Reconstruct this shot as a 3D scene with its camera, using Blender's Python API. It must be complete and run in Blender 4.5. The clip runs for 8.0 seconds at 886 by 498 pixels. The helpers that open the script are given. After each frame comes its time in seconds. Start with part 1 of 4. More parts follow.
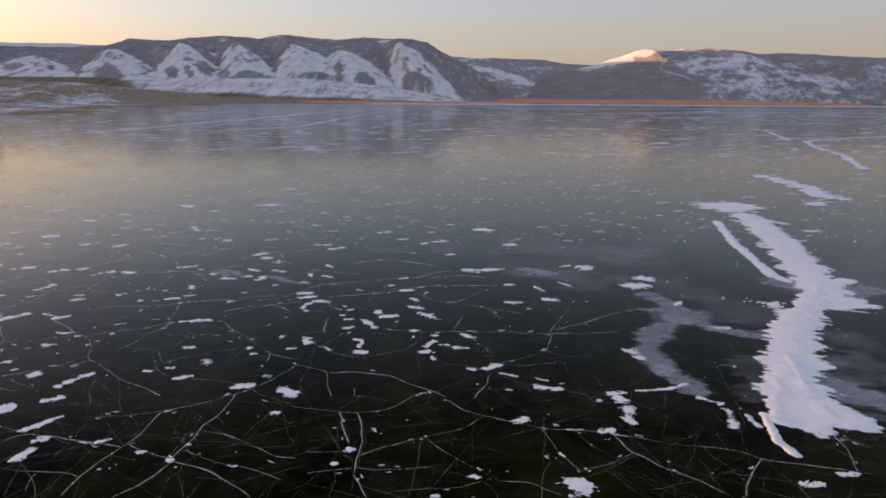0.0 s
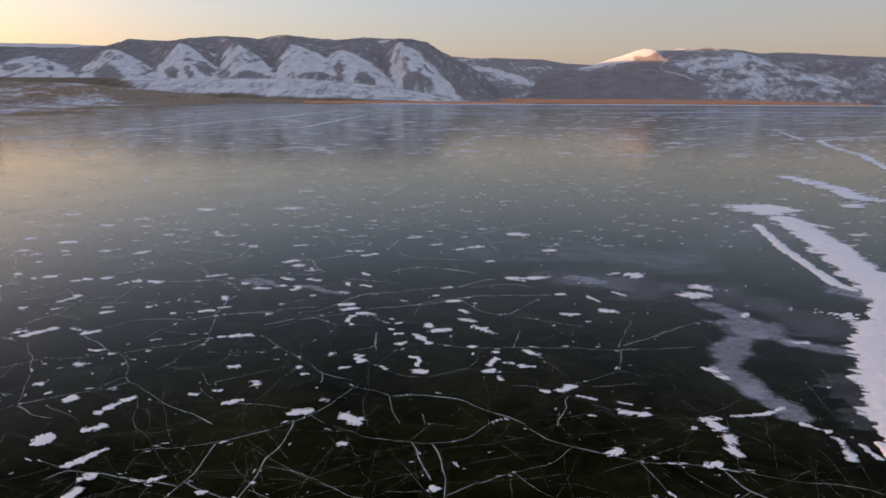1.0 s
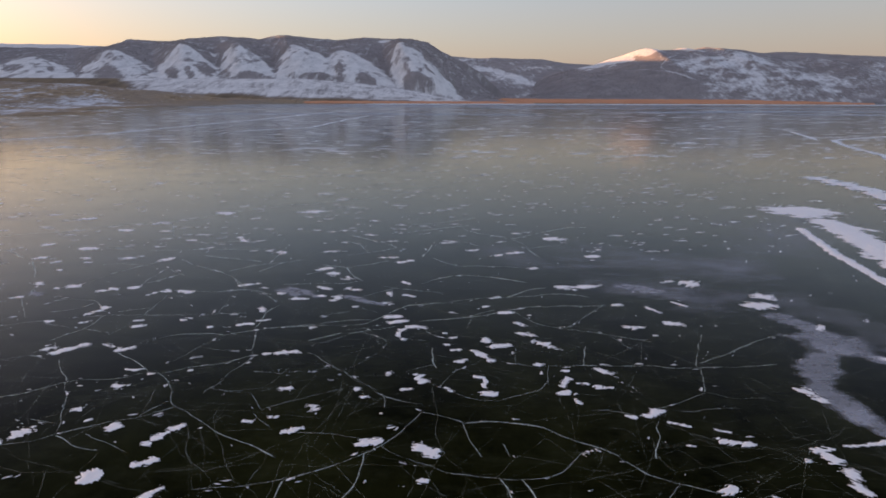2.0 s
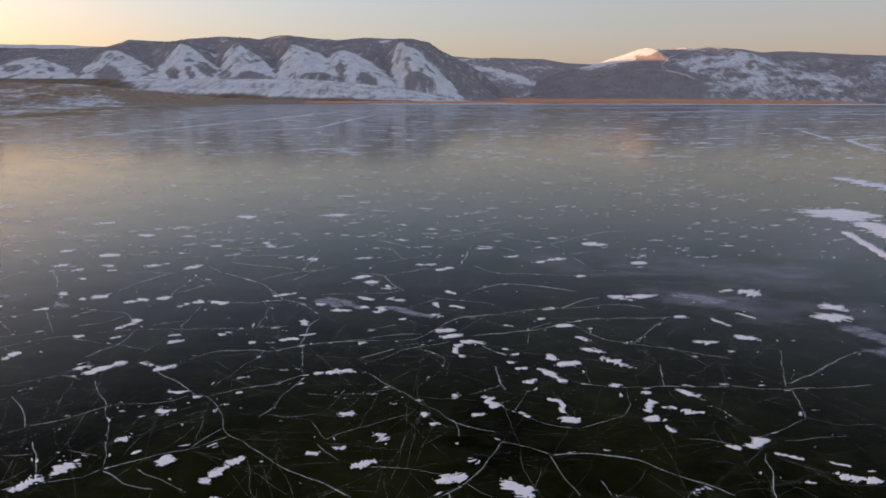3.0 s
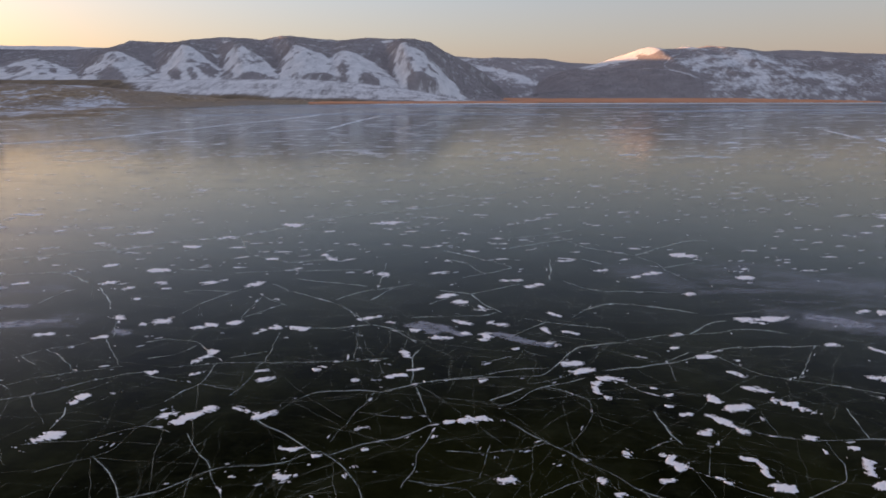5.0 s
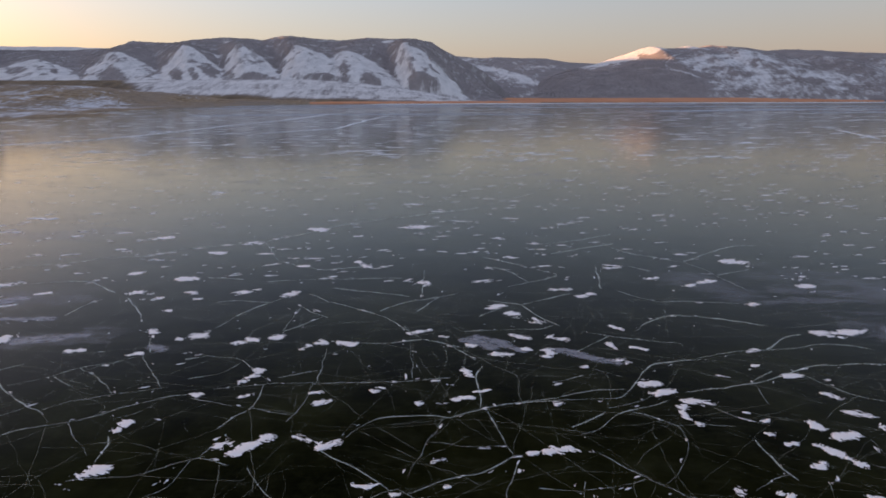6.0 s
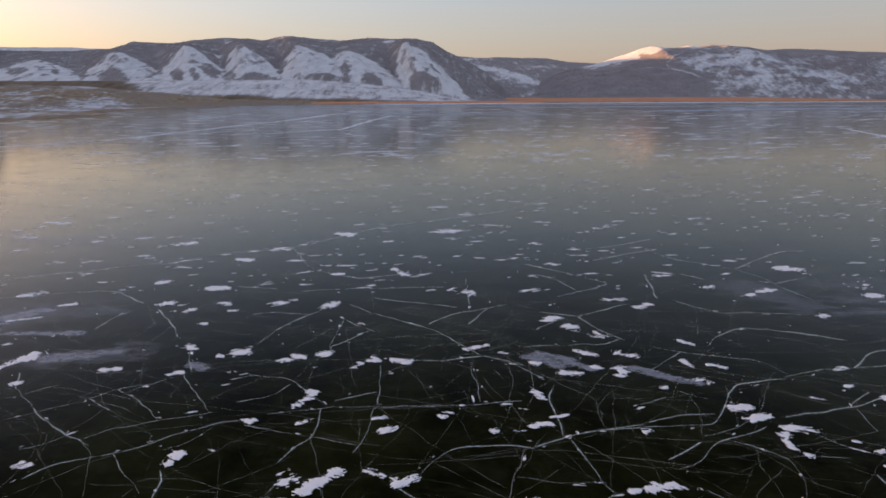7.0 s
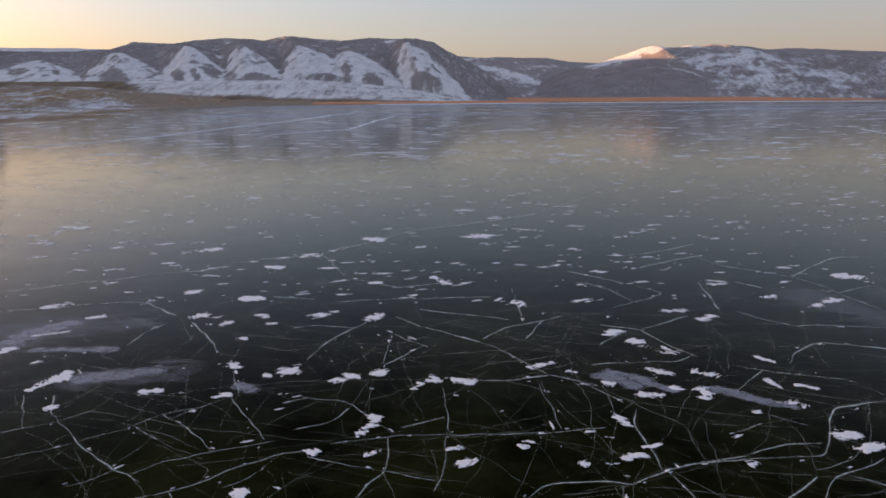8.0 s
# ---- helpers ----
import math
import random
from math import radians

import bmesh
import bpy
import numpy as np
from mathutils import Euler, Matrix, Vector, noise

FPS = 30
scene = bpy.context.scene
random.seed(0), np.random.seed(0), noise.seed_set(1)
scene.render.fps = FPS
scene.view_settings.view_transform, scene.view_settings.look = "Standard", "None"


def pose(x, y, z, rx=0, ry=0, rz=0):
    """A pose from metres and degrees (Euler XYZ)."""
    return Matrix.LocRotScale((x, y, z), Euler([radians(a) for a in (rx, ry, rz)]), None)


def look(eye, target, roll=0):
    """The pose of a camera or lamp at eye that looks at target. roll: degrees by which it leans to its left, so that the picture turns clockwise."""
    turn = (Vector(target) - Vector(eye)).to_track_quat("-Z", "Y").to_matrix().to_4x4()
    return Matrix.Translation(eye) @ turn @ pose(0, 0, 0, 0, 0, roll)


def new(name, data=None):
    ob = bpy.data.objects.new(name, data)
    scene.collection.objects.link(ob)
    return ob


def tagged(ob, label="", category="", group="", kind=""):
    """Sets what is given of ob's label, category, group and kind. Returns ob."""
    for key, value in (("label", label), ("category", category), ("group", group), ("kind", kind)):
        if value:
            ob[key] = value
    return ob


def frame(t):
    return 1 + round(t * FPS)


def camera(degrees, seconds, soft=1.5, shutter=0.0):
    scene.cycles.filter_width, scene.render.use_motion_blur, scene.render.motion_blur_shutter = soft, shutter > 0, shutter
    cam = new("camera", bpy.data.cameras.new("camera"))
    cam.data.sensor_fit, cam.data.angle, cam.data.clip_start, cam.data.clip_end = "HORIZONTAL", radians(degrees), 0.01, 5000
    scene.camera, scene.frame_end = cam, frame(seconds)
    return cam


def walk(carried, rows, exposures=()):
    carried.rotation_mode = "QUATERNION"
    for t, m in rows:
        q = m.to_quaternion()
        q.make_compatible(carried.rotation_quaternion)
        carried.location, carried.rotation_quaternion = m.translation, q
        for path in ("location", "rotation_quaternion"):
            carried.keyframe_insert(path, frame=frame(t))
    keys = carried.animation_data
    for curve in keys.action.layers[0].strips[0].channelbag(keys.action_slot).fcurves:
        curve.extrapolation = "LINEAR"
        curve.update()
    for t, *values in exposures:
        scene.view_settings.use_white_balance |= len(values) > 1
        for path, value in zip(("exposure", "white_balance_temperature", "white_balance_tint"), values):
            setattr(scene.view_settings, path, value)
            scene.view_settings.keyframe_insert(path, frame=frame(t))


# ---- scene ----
# ---------- camera ----------
cam = camera(70.0, 8.0, soft=1.7)
PATH = [
    (0.0, 0.000, 0.000, 10.000, 76.539, 0.410, 0.000),
    (1.0, -2.479, 1.970, 9.929, 76.539, 0.316, -0.040),
    (2.0, -4.911, 3.905, 9.863, 76.539, 0.222, -0.045),
    (3.0, -7.302, 5.807, 9.805, 76.539, 0.129, -0.022),
    (4.0, -9.659, 7.679, 9.755, 76.539, 0.035, 0.020),
    (5.0, -11.988, 9.525, 9.712, 76.539, -0.059, 0.072),
    (6.0, -14.294, 11.347, 9.678, 76.539, -0.152, 0.127),
    (7.0, -16.584, 13.149, 9.652, 76.539, -0.246, 0.176),
    (8.0, -18.864, 14.932, 9.636, 76.539, -0.340, 0.211),
]
EXPOSURE = 1.46
walk(cam, [(t, pose(x, y, z, rx, 0, rz) @ pose(0, 0, 0, 0, 0, lean)) for t, x, y, z, rx, lean, rz in PATH],
     [(0.0, EXPOSURE, 7080, 24.5), (8.0, EXPOSURE, 7080, 24.5)])

# ---------- sky and sun ----------
SUN_AZIMUTH, SUN_HEIGHT = -62.0, 2.8   # degrees from +y towards +x, degrees above the lake
world = bpy.data.worlds.new("winter_sky")
scene.world = world
world.use_nodes = True
wn = world.node_tree.nodes
sky = wn.new("ShaderNodeTexSky")
sky.sky_type = "NISHITA"
sky.sun_disc = False
sky.sun_elevation = radians(SUN_HEIGHT)
sky.sun_rotation = radians(SUN_AZIMUTH)
sky.air_density, sky.dust_density, sky.ozone_density = 1.0, 1.8, 2.8
wn["Background"].inputs["Strength"].default_value = 0.142
haze = wn.new("ShaderNodeMix")          # thin winter haze over the whole sky
haze.data_type, haze.blend_type = "RGBA", "ADD"
haze.inputs[0].default_value = 1.0
haze.inputs[7].default_value = (0.505, 0.51, 0.50, 1)
world.node_tree.links.new(sky.outputs["Color"], haze.inputs[6])
low = wn.new("ShaderNodeMix")           # dusty layer that thickens towards the horizon
low.data_type = "RGBA"
low.inputs[7].default_value = (1.27, 1.01, 0.96, 1)
around = wn.new("ShaderNodeTexCoord")
split = wn.new("ShaderNodeSeparateXYZ")
depth = wn.new("ShaderNodeMapRange")
depth.inputs["From Min"].default_value, depth.inputs["From Max"].default_value = 0.0, 0.22
depth.inputs["To Min"].default_value, depth.inputs["To Max"].default_value = 0.5, 0.0
for a_, b_ in ((around.outputs["Generated"], split.inputs[0]), (split.outputs["Z"], depth.inputs["Value"]), (depth.outputs[0], low.inputs[0]),
               (haze.outputs[2], low.inputs[6]), (low.outputs[2], wn["Background"].inputs["Color"])):
    world.node_tree.links.new(a_, b_)

sun = new("sun", bpy.data.lights.new("sun", "SUN"))
sun.data.energy, sun.data.angle, sun.data.color = 5.0, radians(0.5), (1.0, 0.56, 0.24)
a, e = radians(SUN_AZIMUTH), radians(SUN_HEIGHT)
to_sun = Vector((math.sin(a) * math.cos(e), math.cos(a) * math.cos(e), math.sin(e)))
sun.matrix_world = look(to_sun * 100, (0, 0, 0))


# ---------- helpers ----------
def lattice(ix, iy, seed):
    h = (ix.astype(np.int64) * 374761393 + iy.astype(np.int64) * 668265263 + seed * 1274126177) & 0xFFFFFFFF
    h = ((h ^ (h >> 13)) * 1103515245) & 0xFFFFFFFF
    return ((h ^ (h >> 16)) & 0xFFFF) / 65535.0


def smooth(a, b, v):
    k = np.clip((v - a) / (b - a), 0, 1)
    return k * k * (3 - 2 * k)


def grain(x, y, size, seed=0, octaves=3):
    """Smooth noise from -1 to 1 whose largest features are size metres wide."""
    total, amp, norm = 0, 1.0, 0
    for o in range(octaves):
        px, py = np.asarray(x) / size + 31.7 * o, np.asarray(y) / size + 17.3 * o
        ix, iy = np.floor(px), np.floor(py)
        fx, fy = px - ix, py - iy
        fx, fy = fx * fx * (3 - 2 * fx), fy * fy * (3 - 2 * fy)
        s = seed + 101 * o
        v = (lattice(ix, iy, s) * (1 - fx) + lattice(ix + 1, iy, s) * fx) * (1 - fy) \
            + (lattice(ix, iy + 1, s) * (1 - fx) + lattice(ix + 1, iy + 1, s) * fx) * fy
        total, norm = total + amp * (2 * v - 1), norm + amp
        amp, size = amp * 0.5, size * 0.5
    return total / norm


def mesh_of(name, verts, faces, material, attribute=None):
    me = bpy.data.meshes.new(name)
    me.from_pydata(verts, [], faces)
    me.shade_smooth()
    for key, values in (attribute or {}).items():
        me.attributes.new(key, "FLOAT", "POINT").data.foreach_set("value", np.asarray(values, dtype=np.float32))
    me.materials.append(material)
    return me


def part(name, me, parent, label=""):
    ob = new(name, me)
    ob.parent = parent
    return tagged(ob, label)


# ---------- materials ----------
class Nodes:
    def __init__(self, name):
        self.mat = bpy.data.materials.new(name)
        self.mat.use_nodes = True
        self.tree = self.mat.node_tree
        self.bsdf = self.tree.nodes["Principled BSDF"]
        self.out = self.tree.nodes["Material Output"]

    def add(self, kind, **values):
        n = self.tree.nodes.new(kind)
        for k, v in values.items():
            setattr(n, k, v)
        return n

    def put(self, value, socket):
        if isinstance(value, bpy.types.NodeSocket):
            self.tree.links.new(value, socket)
        else:
            socket.default_value = value

    def noise(self, size, detail=4, rough=0.55, stretch=(1, 1, 1), turn=0, distortion=0):
        geo = self.add("ShaderNodeNewGeometry")
        m = self.add("ShaderNodeMapping")
        m.inputs["Scale"].default_value = stretch
        m.inputs["Rotation"].default_value = (0, 0, radians(turn))
        self.tree.links.new(geo.outputs["Position"], m.inputs["Vector"])
        n = self.add("ShaderNodeTexNoise")
        n.inputs["Scale"].default_value = 1 / size
        n.inputs["Detail"].default_value = detail
        n.inputs["Roughness"].default_value = rough
        n.inputs["Distortion"].default_value = distortion
        self.tree.links.new(m.outputs["Vector"], n.inputs["Vector"])
        return n.outputs["Fac"]

    def ramp(self, value, *stops):
        r = self.add("ShaderNodeValToRGB")
        el = r.color_ramp.elements
        while len(el) < len(stops):
            el.new(0.5)
        for k, (at, c) in zip(el, stops):
            k.position = at
            k.color = (c, c, c, 1) if isinstance(c, (int, float)) else (*c, 1)
        self.put(value, r.inputs["Fac"])
        return r.outputs["Color"]

    def mix(self, fac, a, b):
        m = self.add("ShaderNodeMix", data_type="RGBA")
        self.put(fac, m.inputs[0])
        self.put((*a, 1) if isinstance(a, tuple) else a, m.inputs[6])
        self.put((*b, 1) if isinstance(b, tuple) else b, m.inputs[7])
        return m.outputs[2]

    def sum(self, op, a, b):
        m = self.add("ShaderNodeMath", operation=op)
        self.put(a, m.inputs[0])
        self.put(b, m.inputs[1])
        return m.outputs[0]

    def attribute(self, name):
        return self.add("ShaderNodeAttribute", attribute_name=name).outputs["Fac"]

    def bump(self, height, strength, distance):
        b = self.add("ShaderNodeBump")
        b.inputs["Strength"].default_value = strength
        b.inputs["Distance"].default_value = distance
        self.put(height, b.inputs["Height"])
        self.tree.links.new(b.outputs["Normal"], self.bsdf.inputs["Normal"])

    def set(self, **values):
        for k, v in values.items():
            self.put(v, self.bsdf.inputs[k.replace("_", " ")])
        return self

    def thin(self, cover):
        """Lets what lies below show through where cover is under 1."""
        clear = self.add("ShaderNodeBsdfTransparent")
        m = self.add("ShaderNodeMixShader")
        self.put(cover, m.inputs[0])
        self.tree.links.new(clear.outputs[0], m.inputs[1])
        self.tree.links.new(self.bsdf.outputs[0], m.inputs[2])
        self.tree.links.new(m.outputs[0], self.out.inputs["Surface"])
        return self


def lake_ice_material():
    n = Nodes("clear_lake_ice")
    clouded = n.ramp(n.noise(6, 8, 0.72, (1, 0.7, 1), 20), (0.40, 0.0), (0.70, 1.0))
    streaks = n.ramp(n.noise(1.1, 7, 0.75, (0.6, 1.0, 1), 12), (0.48, 0.0), (0.78, 1.0))
    body = n.mix(clouded, (0.0028, 0.0034, 0.0006), (0.0180, 0.0205, 0.0062))
    n.put(n.mix(n.sum("MULTIPLY", streaks, 0.45), body, (0.036, 0.041, 0.021)), n.bsdf.inputs["Base Color"])
    rough = n.ramp(n.noise(3.5, 5, 0.6, (0.5, 1, 1)), (0.3, 0.07), (0.75, 0.16))
    facing = n.add("ShaderNodeLayerWeight")
    facing.inputs["Blend"].default_value = 0.5
    gloss = n.ramp(facing.outputs["Facing"], (0.40, 0.003), (0.53, 0.009), (0.63, 0.044), (0.73, 0.092), (0.82, 0.165), (0.92, 0.155))
    n.set(Roughness=rough, IOR=1.31, Specular_IOR_Level=gloss)
    swell = n.sum("ADD", n.noise(2.2, 3, 0.5, (0.6, 1, 1)), n.sum("MULTIPLY", n.noise(0.35, 3), 0.12))
    n.bump(swell, 0.2, 0.08)
    return n.mat


ICE = lake_ice_material()


def thin_snow_material():
    n = Nodes("thin_blown_snow")
    n.put(n.mix(n.ramp(n.noise(0.3, 6, 0.6), (0.35, 0.0), (0.7, 1.0)), (0.93, 0.93, 0.94), (0.84, 0.85, 0.88)), n.bsdf.inputs["Base Color"])
    n.set(Roughness=0.75, Specular_IOR_Level=0.2)
    n.bump(n.sum("ADD", n.noise(0.5, 5, 0.6, (0.5, 1.5, 1), 12), n.sum("MULTIPLY", n.noise(0.1, 4), 0.25)), 0.2, 0.04)
    depth = n.sum("ADD", n.attribute("cover"), n.sum("MULTIPLY", n.sum("SUBTRACT", n.noise(0.08, 5, 0.7, (0.6, 1, 1), 35), 0.5), 0.9))
    n.thin(n.ramp(depth, (0.18, 0.0), (0.42, 1.0)))
    return n.mat


BLOWN = thin_snow_material()


def frost_material(name, most, size, low, high):
    n = Nodes(name)
    n.set(Base_Color=(0.52, 0.57, 0.66, 1), Roughness=0.7)
    edge = n.attribute("cover")
    patchy = n.ramp(n.noise(size, 8, 0.75, (0.7, 1.1, 1), -8), (low, 0.25), (high, 1.0))
    n.thin(n.sum("MULTIPLY", n.sum("MULTIPLY", n.ramp(edge, (0.0, 0.0), (0.95, 1.0)), patchy), most))
    return n.mat


def crack_material(name, colour, cover):
    n = Nodes(name)
    n.set(Base_Color=(*colour, 1), Roughness=0.45, IOR=1.31)
    broken = n.sum("MULTIPLY", n.ramp(n.noise(0.9, 4, 0.6), (0.33, 0.6), (0.58, 1.0)), n.ramp(n.noise(0.11, 3, 0.7), (0.34, 0.40), (0.58, 1.0)))
    n.thin(n.sum("MULTIPLY", n.sum("MULTIPLY", n.attribute("cover"), broken), cover))
    return n.mat


FROST = frost_material("thin_frost", 0.46, 0.5, 0.15, 0.60)
FILM = frost_material("faint_snow_film", 0.24, 1.4, 0.42, 0.72)
FAR_FROST = frost_material("frosted_far_ice", 0.9, 6.0, 0.22, 0.60)
STREAK = frost_material("blown_frost_streaks", 0.42, 0.8, 0.35, 0.65)
CRACK = crack_material("white_crack_in_ice", (0.72, 0.83, 0.78), 1.0)
CRACK_VEIL = crack_material("deep_crack_face", (0.36, 0.42, 0.38), 0.10)
HAIRLINE = crack_material("hairline_crack", (0.44, 0.50, 0.42), 0.40)


def hill_material(name, woods, snow, grass, deep=1.0, size=1.0, torn=1.8):
    n = Nodes(name)
    cover, dry = n.attribute("snow_cover"), n.attribute("grass")
    patchy = n.sum("ADD", cover, n.sum("MULTIPLY", n.sum("SUBTRACT", n.noise(26 * size, 9, 0.75, (1.3, deep, 0.5)), 0.5), torn))
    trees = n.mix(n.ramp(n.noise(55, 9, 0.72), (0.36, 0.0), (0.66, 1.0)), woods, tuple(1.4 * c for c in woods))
    meadow = n.mix(n.ramp(n.noise(25 * size, 8, 0.7, (1, deep, 1)), (0.4, 0.0), (0.62, 1.0)), grass, tuple(0.45 * c for c in grass))
    white = n.mix(n.ramp(n.noise(22 * size, 7, 0.7, (1.2, max(deep, 0.6), 0.8)), (0.42, 0.0), (0.68, 1.0)), snow, tuple(0.74 * c for c in snow))
    ground = n.mix(dry, trees, meadow)
    n.put(n.mix(n.ramp(patchy, (0.3, 0.0), (0.72, 1.0)), ground, white), n.bsdf.inputs["Base Color"])
    n.set(Roughness=0.95, Specular_IOR_Level=0.1)
    n.bump(n.noise(9, 6, 0.7), 0.4, 3.0)
    return n.mat


# the woods tone of both hills is lifted to stand in for aerial haze
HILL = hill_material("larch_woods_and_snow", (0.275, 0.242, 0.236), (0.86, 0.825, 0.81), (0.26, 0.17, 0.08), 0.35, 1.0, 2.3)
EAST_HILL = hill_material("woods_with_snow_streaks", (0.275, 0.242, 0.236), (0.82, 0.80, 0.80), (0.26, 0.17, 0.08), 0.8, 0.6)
MEADOW = hill_material("dry_grass_and_snow", (0.26, 0.20, 0.155), (0.78, 0.77, 0.80), (0.46, 0.32, 0.20), 0.3, 0.16, 3.2)


def reed_material():
    n = Nodes("dry_golden_reeds")
    tone = n.ramp(n.noise(30, 6, 0.7, (0.3, 1, 1)), (0.3, (0.62, 0.25, 0.13)), (0.7, (0.90, 0.41, 0.22)))
    n.set(Base_Color=tone, Roughness=0.9)
    n.bump(n.noise(2, 3), 0.6, 0.8)
    return n.mat


REED = reed_material()

# ---------- lake ice ----------
bm = bmesh.new()
bmesh.ops.create_grid(bm, x_segments=8, y_segments=8, size=4600)
me = bpy.data.meshes.new("lake_ice")
bm.to_mesh(me)
bm.free()
me.materials.append(ICE)
lake = tagged(new("lake_ice", me), "dark clear frozen lake surface veined with pale cracks", "ice", kind="structure")


# ---------- hills ----------
def terrain(name, xs, ys, height, material, label, category="hill"):
    """height(x, y) gives z, snow cover and dry grass; squares wholly under the ice are left out."""
    X, Y = np.meshgrid(xs, ys)
    Z, snow, grass = height(X, Y)
    Z = np.maximum(Z, -3.0)
    nx, ny = len(xs), len(ys)
    index = np.arange(nx * ny).reshape(ny, nx)
    quads = np.stack([index[:-1, :-1], index[:-1, 1:], index[1:, 1:], index[1:, :-1]], -1).reshape(-1, 4)
    quads = quads[(Z.ravel()[quads] > -2.9).any(1)]
    used = np.unique(quads)
    remap = np.full(nx * ny, -1)
    remap[used] = np.arange(len(used))
    verts = np.stack([X.ravel(), Y.ravel(), Z.ravel()], -1)[used]
    me = mesh_of(name, verts.tolist(), remap[quads].tolist(), material,
                 attribute={"snow_cover": snow.ravel()[used], "grass": grass.ravel()[used]})
    return tagged(new(name, me), label, category, kind="structure")


def axis(*runs):
    return np.concatenate([np.arange(a, b, s) for a, b, s in runs])


# crest line of the steep massif: x, height
CREST = [(-4200, 120), (-3000, 125), (-2300, 140), (-1750, 150), (-1338, 153), (-1169, 150), (-1016, 157), (-954, 174), (-827, 172), (-708, 186),
         (-556, 180), (-496, 191), (-437, 187), (-336, 174), (-285, 181), (-183, 183), (-98, 180), (-48, 167),
         (20, 133), (107, 85), (159, 40), (200, 0), (230, -30)]
# bare snowy buttresses: bearing of the apex, reach to the west and to the east at the foot, height of the top, drift of the foot to the east
FACETS = [(-1031, 135, 98, 105, 0), (-830, 86, 98, 122, 0), (-654, 70, 84, 138, 0), (-525, 44, 86, 139, 6), (-388, 40, 140, 137, 12), (-262, 60, 112, 124, 10), (-113, 36, 112, 142, 34)]
# woods and scree that interrupt the snow: bearing, share of the height, reach across, reach upwards
BARE = [(-843, 0.10, 40, 0.30), (-603, 0.33, 26, 0.24), (-478, 0.08, 55, 0.13), (-318, 0.06, 60, 0.12), (-560, 0.10, 18, 0.3),
        (-72, 0.05, 44, 0.16), (-196, 0.05, 30, 0.2), (-1085, 0.5, 30, 0.2), (-985, 0.45, 12, 0.16), (-688, 0.2, 18, 0.22), (-265, 0.3, 16, 0.22)]
FOOT, BROW, TOP = 1430.0, 1650.0, 2000.0


def massif(x, y):
    cx, ch = zip(*CREST)
    fan = np.where(x > -1600, 1, 0) * 1.0            # ravines fan out from the bay
    crest = np.interp(x * np.where(fan > 0, TOP / np.clip(y, 1080, TOP), 1), cx, ch) + 3 * grain(x, y, 60, 3)
    spur = x * TOP / y                               # unseen spur added west of the view: shades the massif, partly the lake
    crest = crest + 190 * smooth(-1392, -1500, spur) * (1 - 0.535 * smooth(-1900, -2500, spur))
    k = np.clip((y - FOOT) / (TOP - FOOT), 0, 1)
    bench = (48 - 12 * smooth(-330, -120, x)) * smooth(1130, FOOT, y) * (1 - smooth(-190, 100, x)) - 4 * smooth(1150, 1080, y)
    floor = bench + (crest - bench) * k ** 1.25
    z = floor
    face = np.zeros_like(x)
    b = x * BROW / y + 9 * grain(x, y, 70, 11) + 5 * grain(x, y, 18, 12, 2)
    up = np.clip((y - FOOT) / (BROW - FOOT), 0, 1)
    on = smooth(FOOT - 10, FOOT + 12, y) * (1 - smooth(BROW - 2, BROW + 14, y))
    ragged = grain(x + 0.3 * y, y, 20, 19, 3)
    for apex, west, east, top, drift in FACETS:
        apex = apex + drift * (1 - up)
        side = 1.08 * np.where(b < apex, west, east)
        spine = 46 + (top - 46) * up ** 0.85 + (crest - top) * np.clip((y - BROW) / (TOP - BROW), 0, 1)
        dome = np.clip(1.04 - np.abs((b - apex) / (1.1 * side)) ** 1.25, 0, 1) * smooth(FOOT - 8, FOOT + 25, y)
        z = np.maximum(z, floor + np.maximum(spine - floor, 0) * dome)
        reach = side * (1 - 0.93 * up ** 3.3)                       # the snow narrows to a blunt point at the top
        face = np.maximum(face, np.clip((reach - np.abs(b - apex) + 11 * ragged) / 15 + 0.5, 0, 1) * on)
    for at, high, wide, tall in BARE:
        d = np.hypot((b - at) / wide, (up - high) / tall)
        face = face * smooth(0.65, 1.15, d + 0.35 * grain(x, y, 14, 45, 3))
    back = np.where(x < -900, smooth(2500, 3300, y), smooth(3400, 4000, y))
    z = np.where(y > TOP, crest * (1 - back) + 3 * grain(x, y, 60, 3), z)
    # the eastern shoulder runs down to the marsh
    side = np.interp(x, [-60, 60, 150, 240], [1, 0.86, 0.45, 0.0])
    z = z * np.where(y < TOP, np.maximum(side, np.clip(crest / 180, 0, 1)), 1)
    gullies = grain(x, y * 0.15, 16, 5, 3)
    z = z + face * (2.6 * gullies + 1.8 * grain(x, y * 0.4, 12, 6, 3))
    z = z + 2.0 * grain(x, y, 35, 8) * smooth(FOOT, BROW, y)
    low = 1 - smooth(FOOT - 12, FOOT + 4, y)
    scree = smooth(0.02, 0.42, grain(x + 0.25 * y, y * 0.5, 13, 37, 4) + 0.35 * grain(x, y, 40, 23, 2))
    snow = face * (0.86 - 0.55 * scree - 0.22 * smooth(0.1, 0.5, gullies)) + 0.13 * (1 - face)
    edge = 1235 + 14 * grain(x, 0 * y, 60, 29) - 25 * smooth(-420, -200, x)
    field = smooth(edge - 12, edge + 22, y) * (1 - smooth(30, 120, x)) * smooth(-850, -800, x * BROW / y - 0.25 * (FOOT - y))
    snow = snow * (1 - low) + low * field * (0.62 - 0.2 * smooth(0.1, 0.5, grain(x * 0.5, y, 30, 47, 3)))
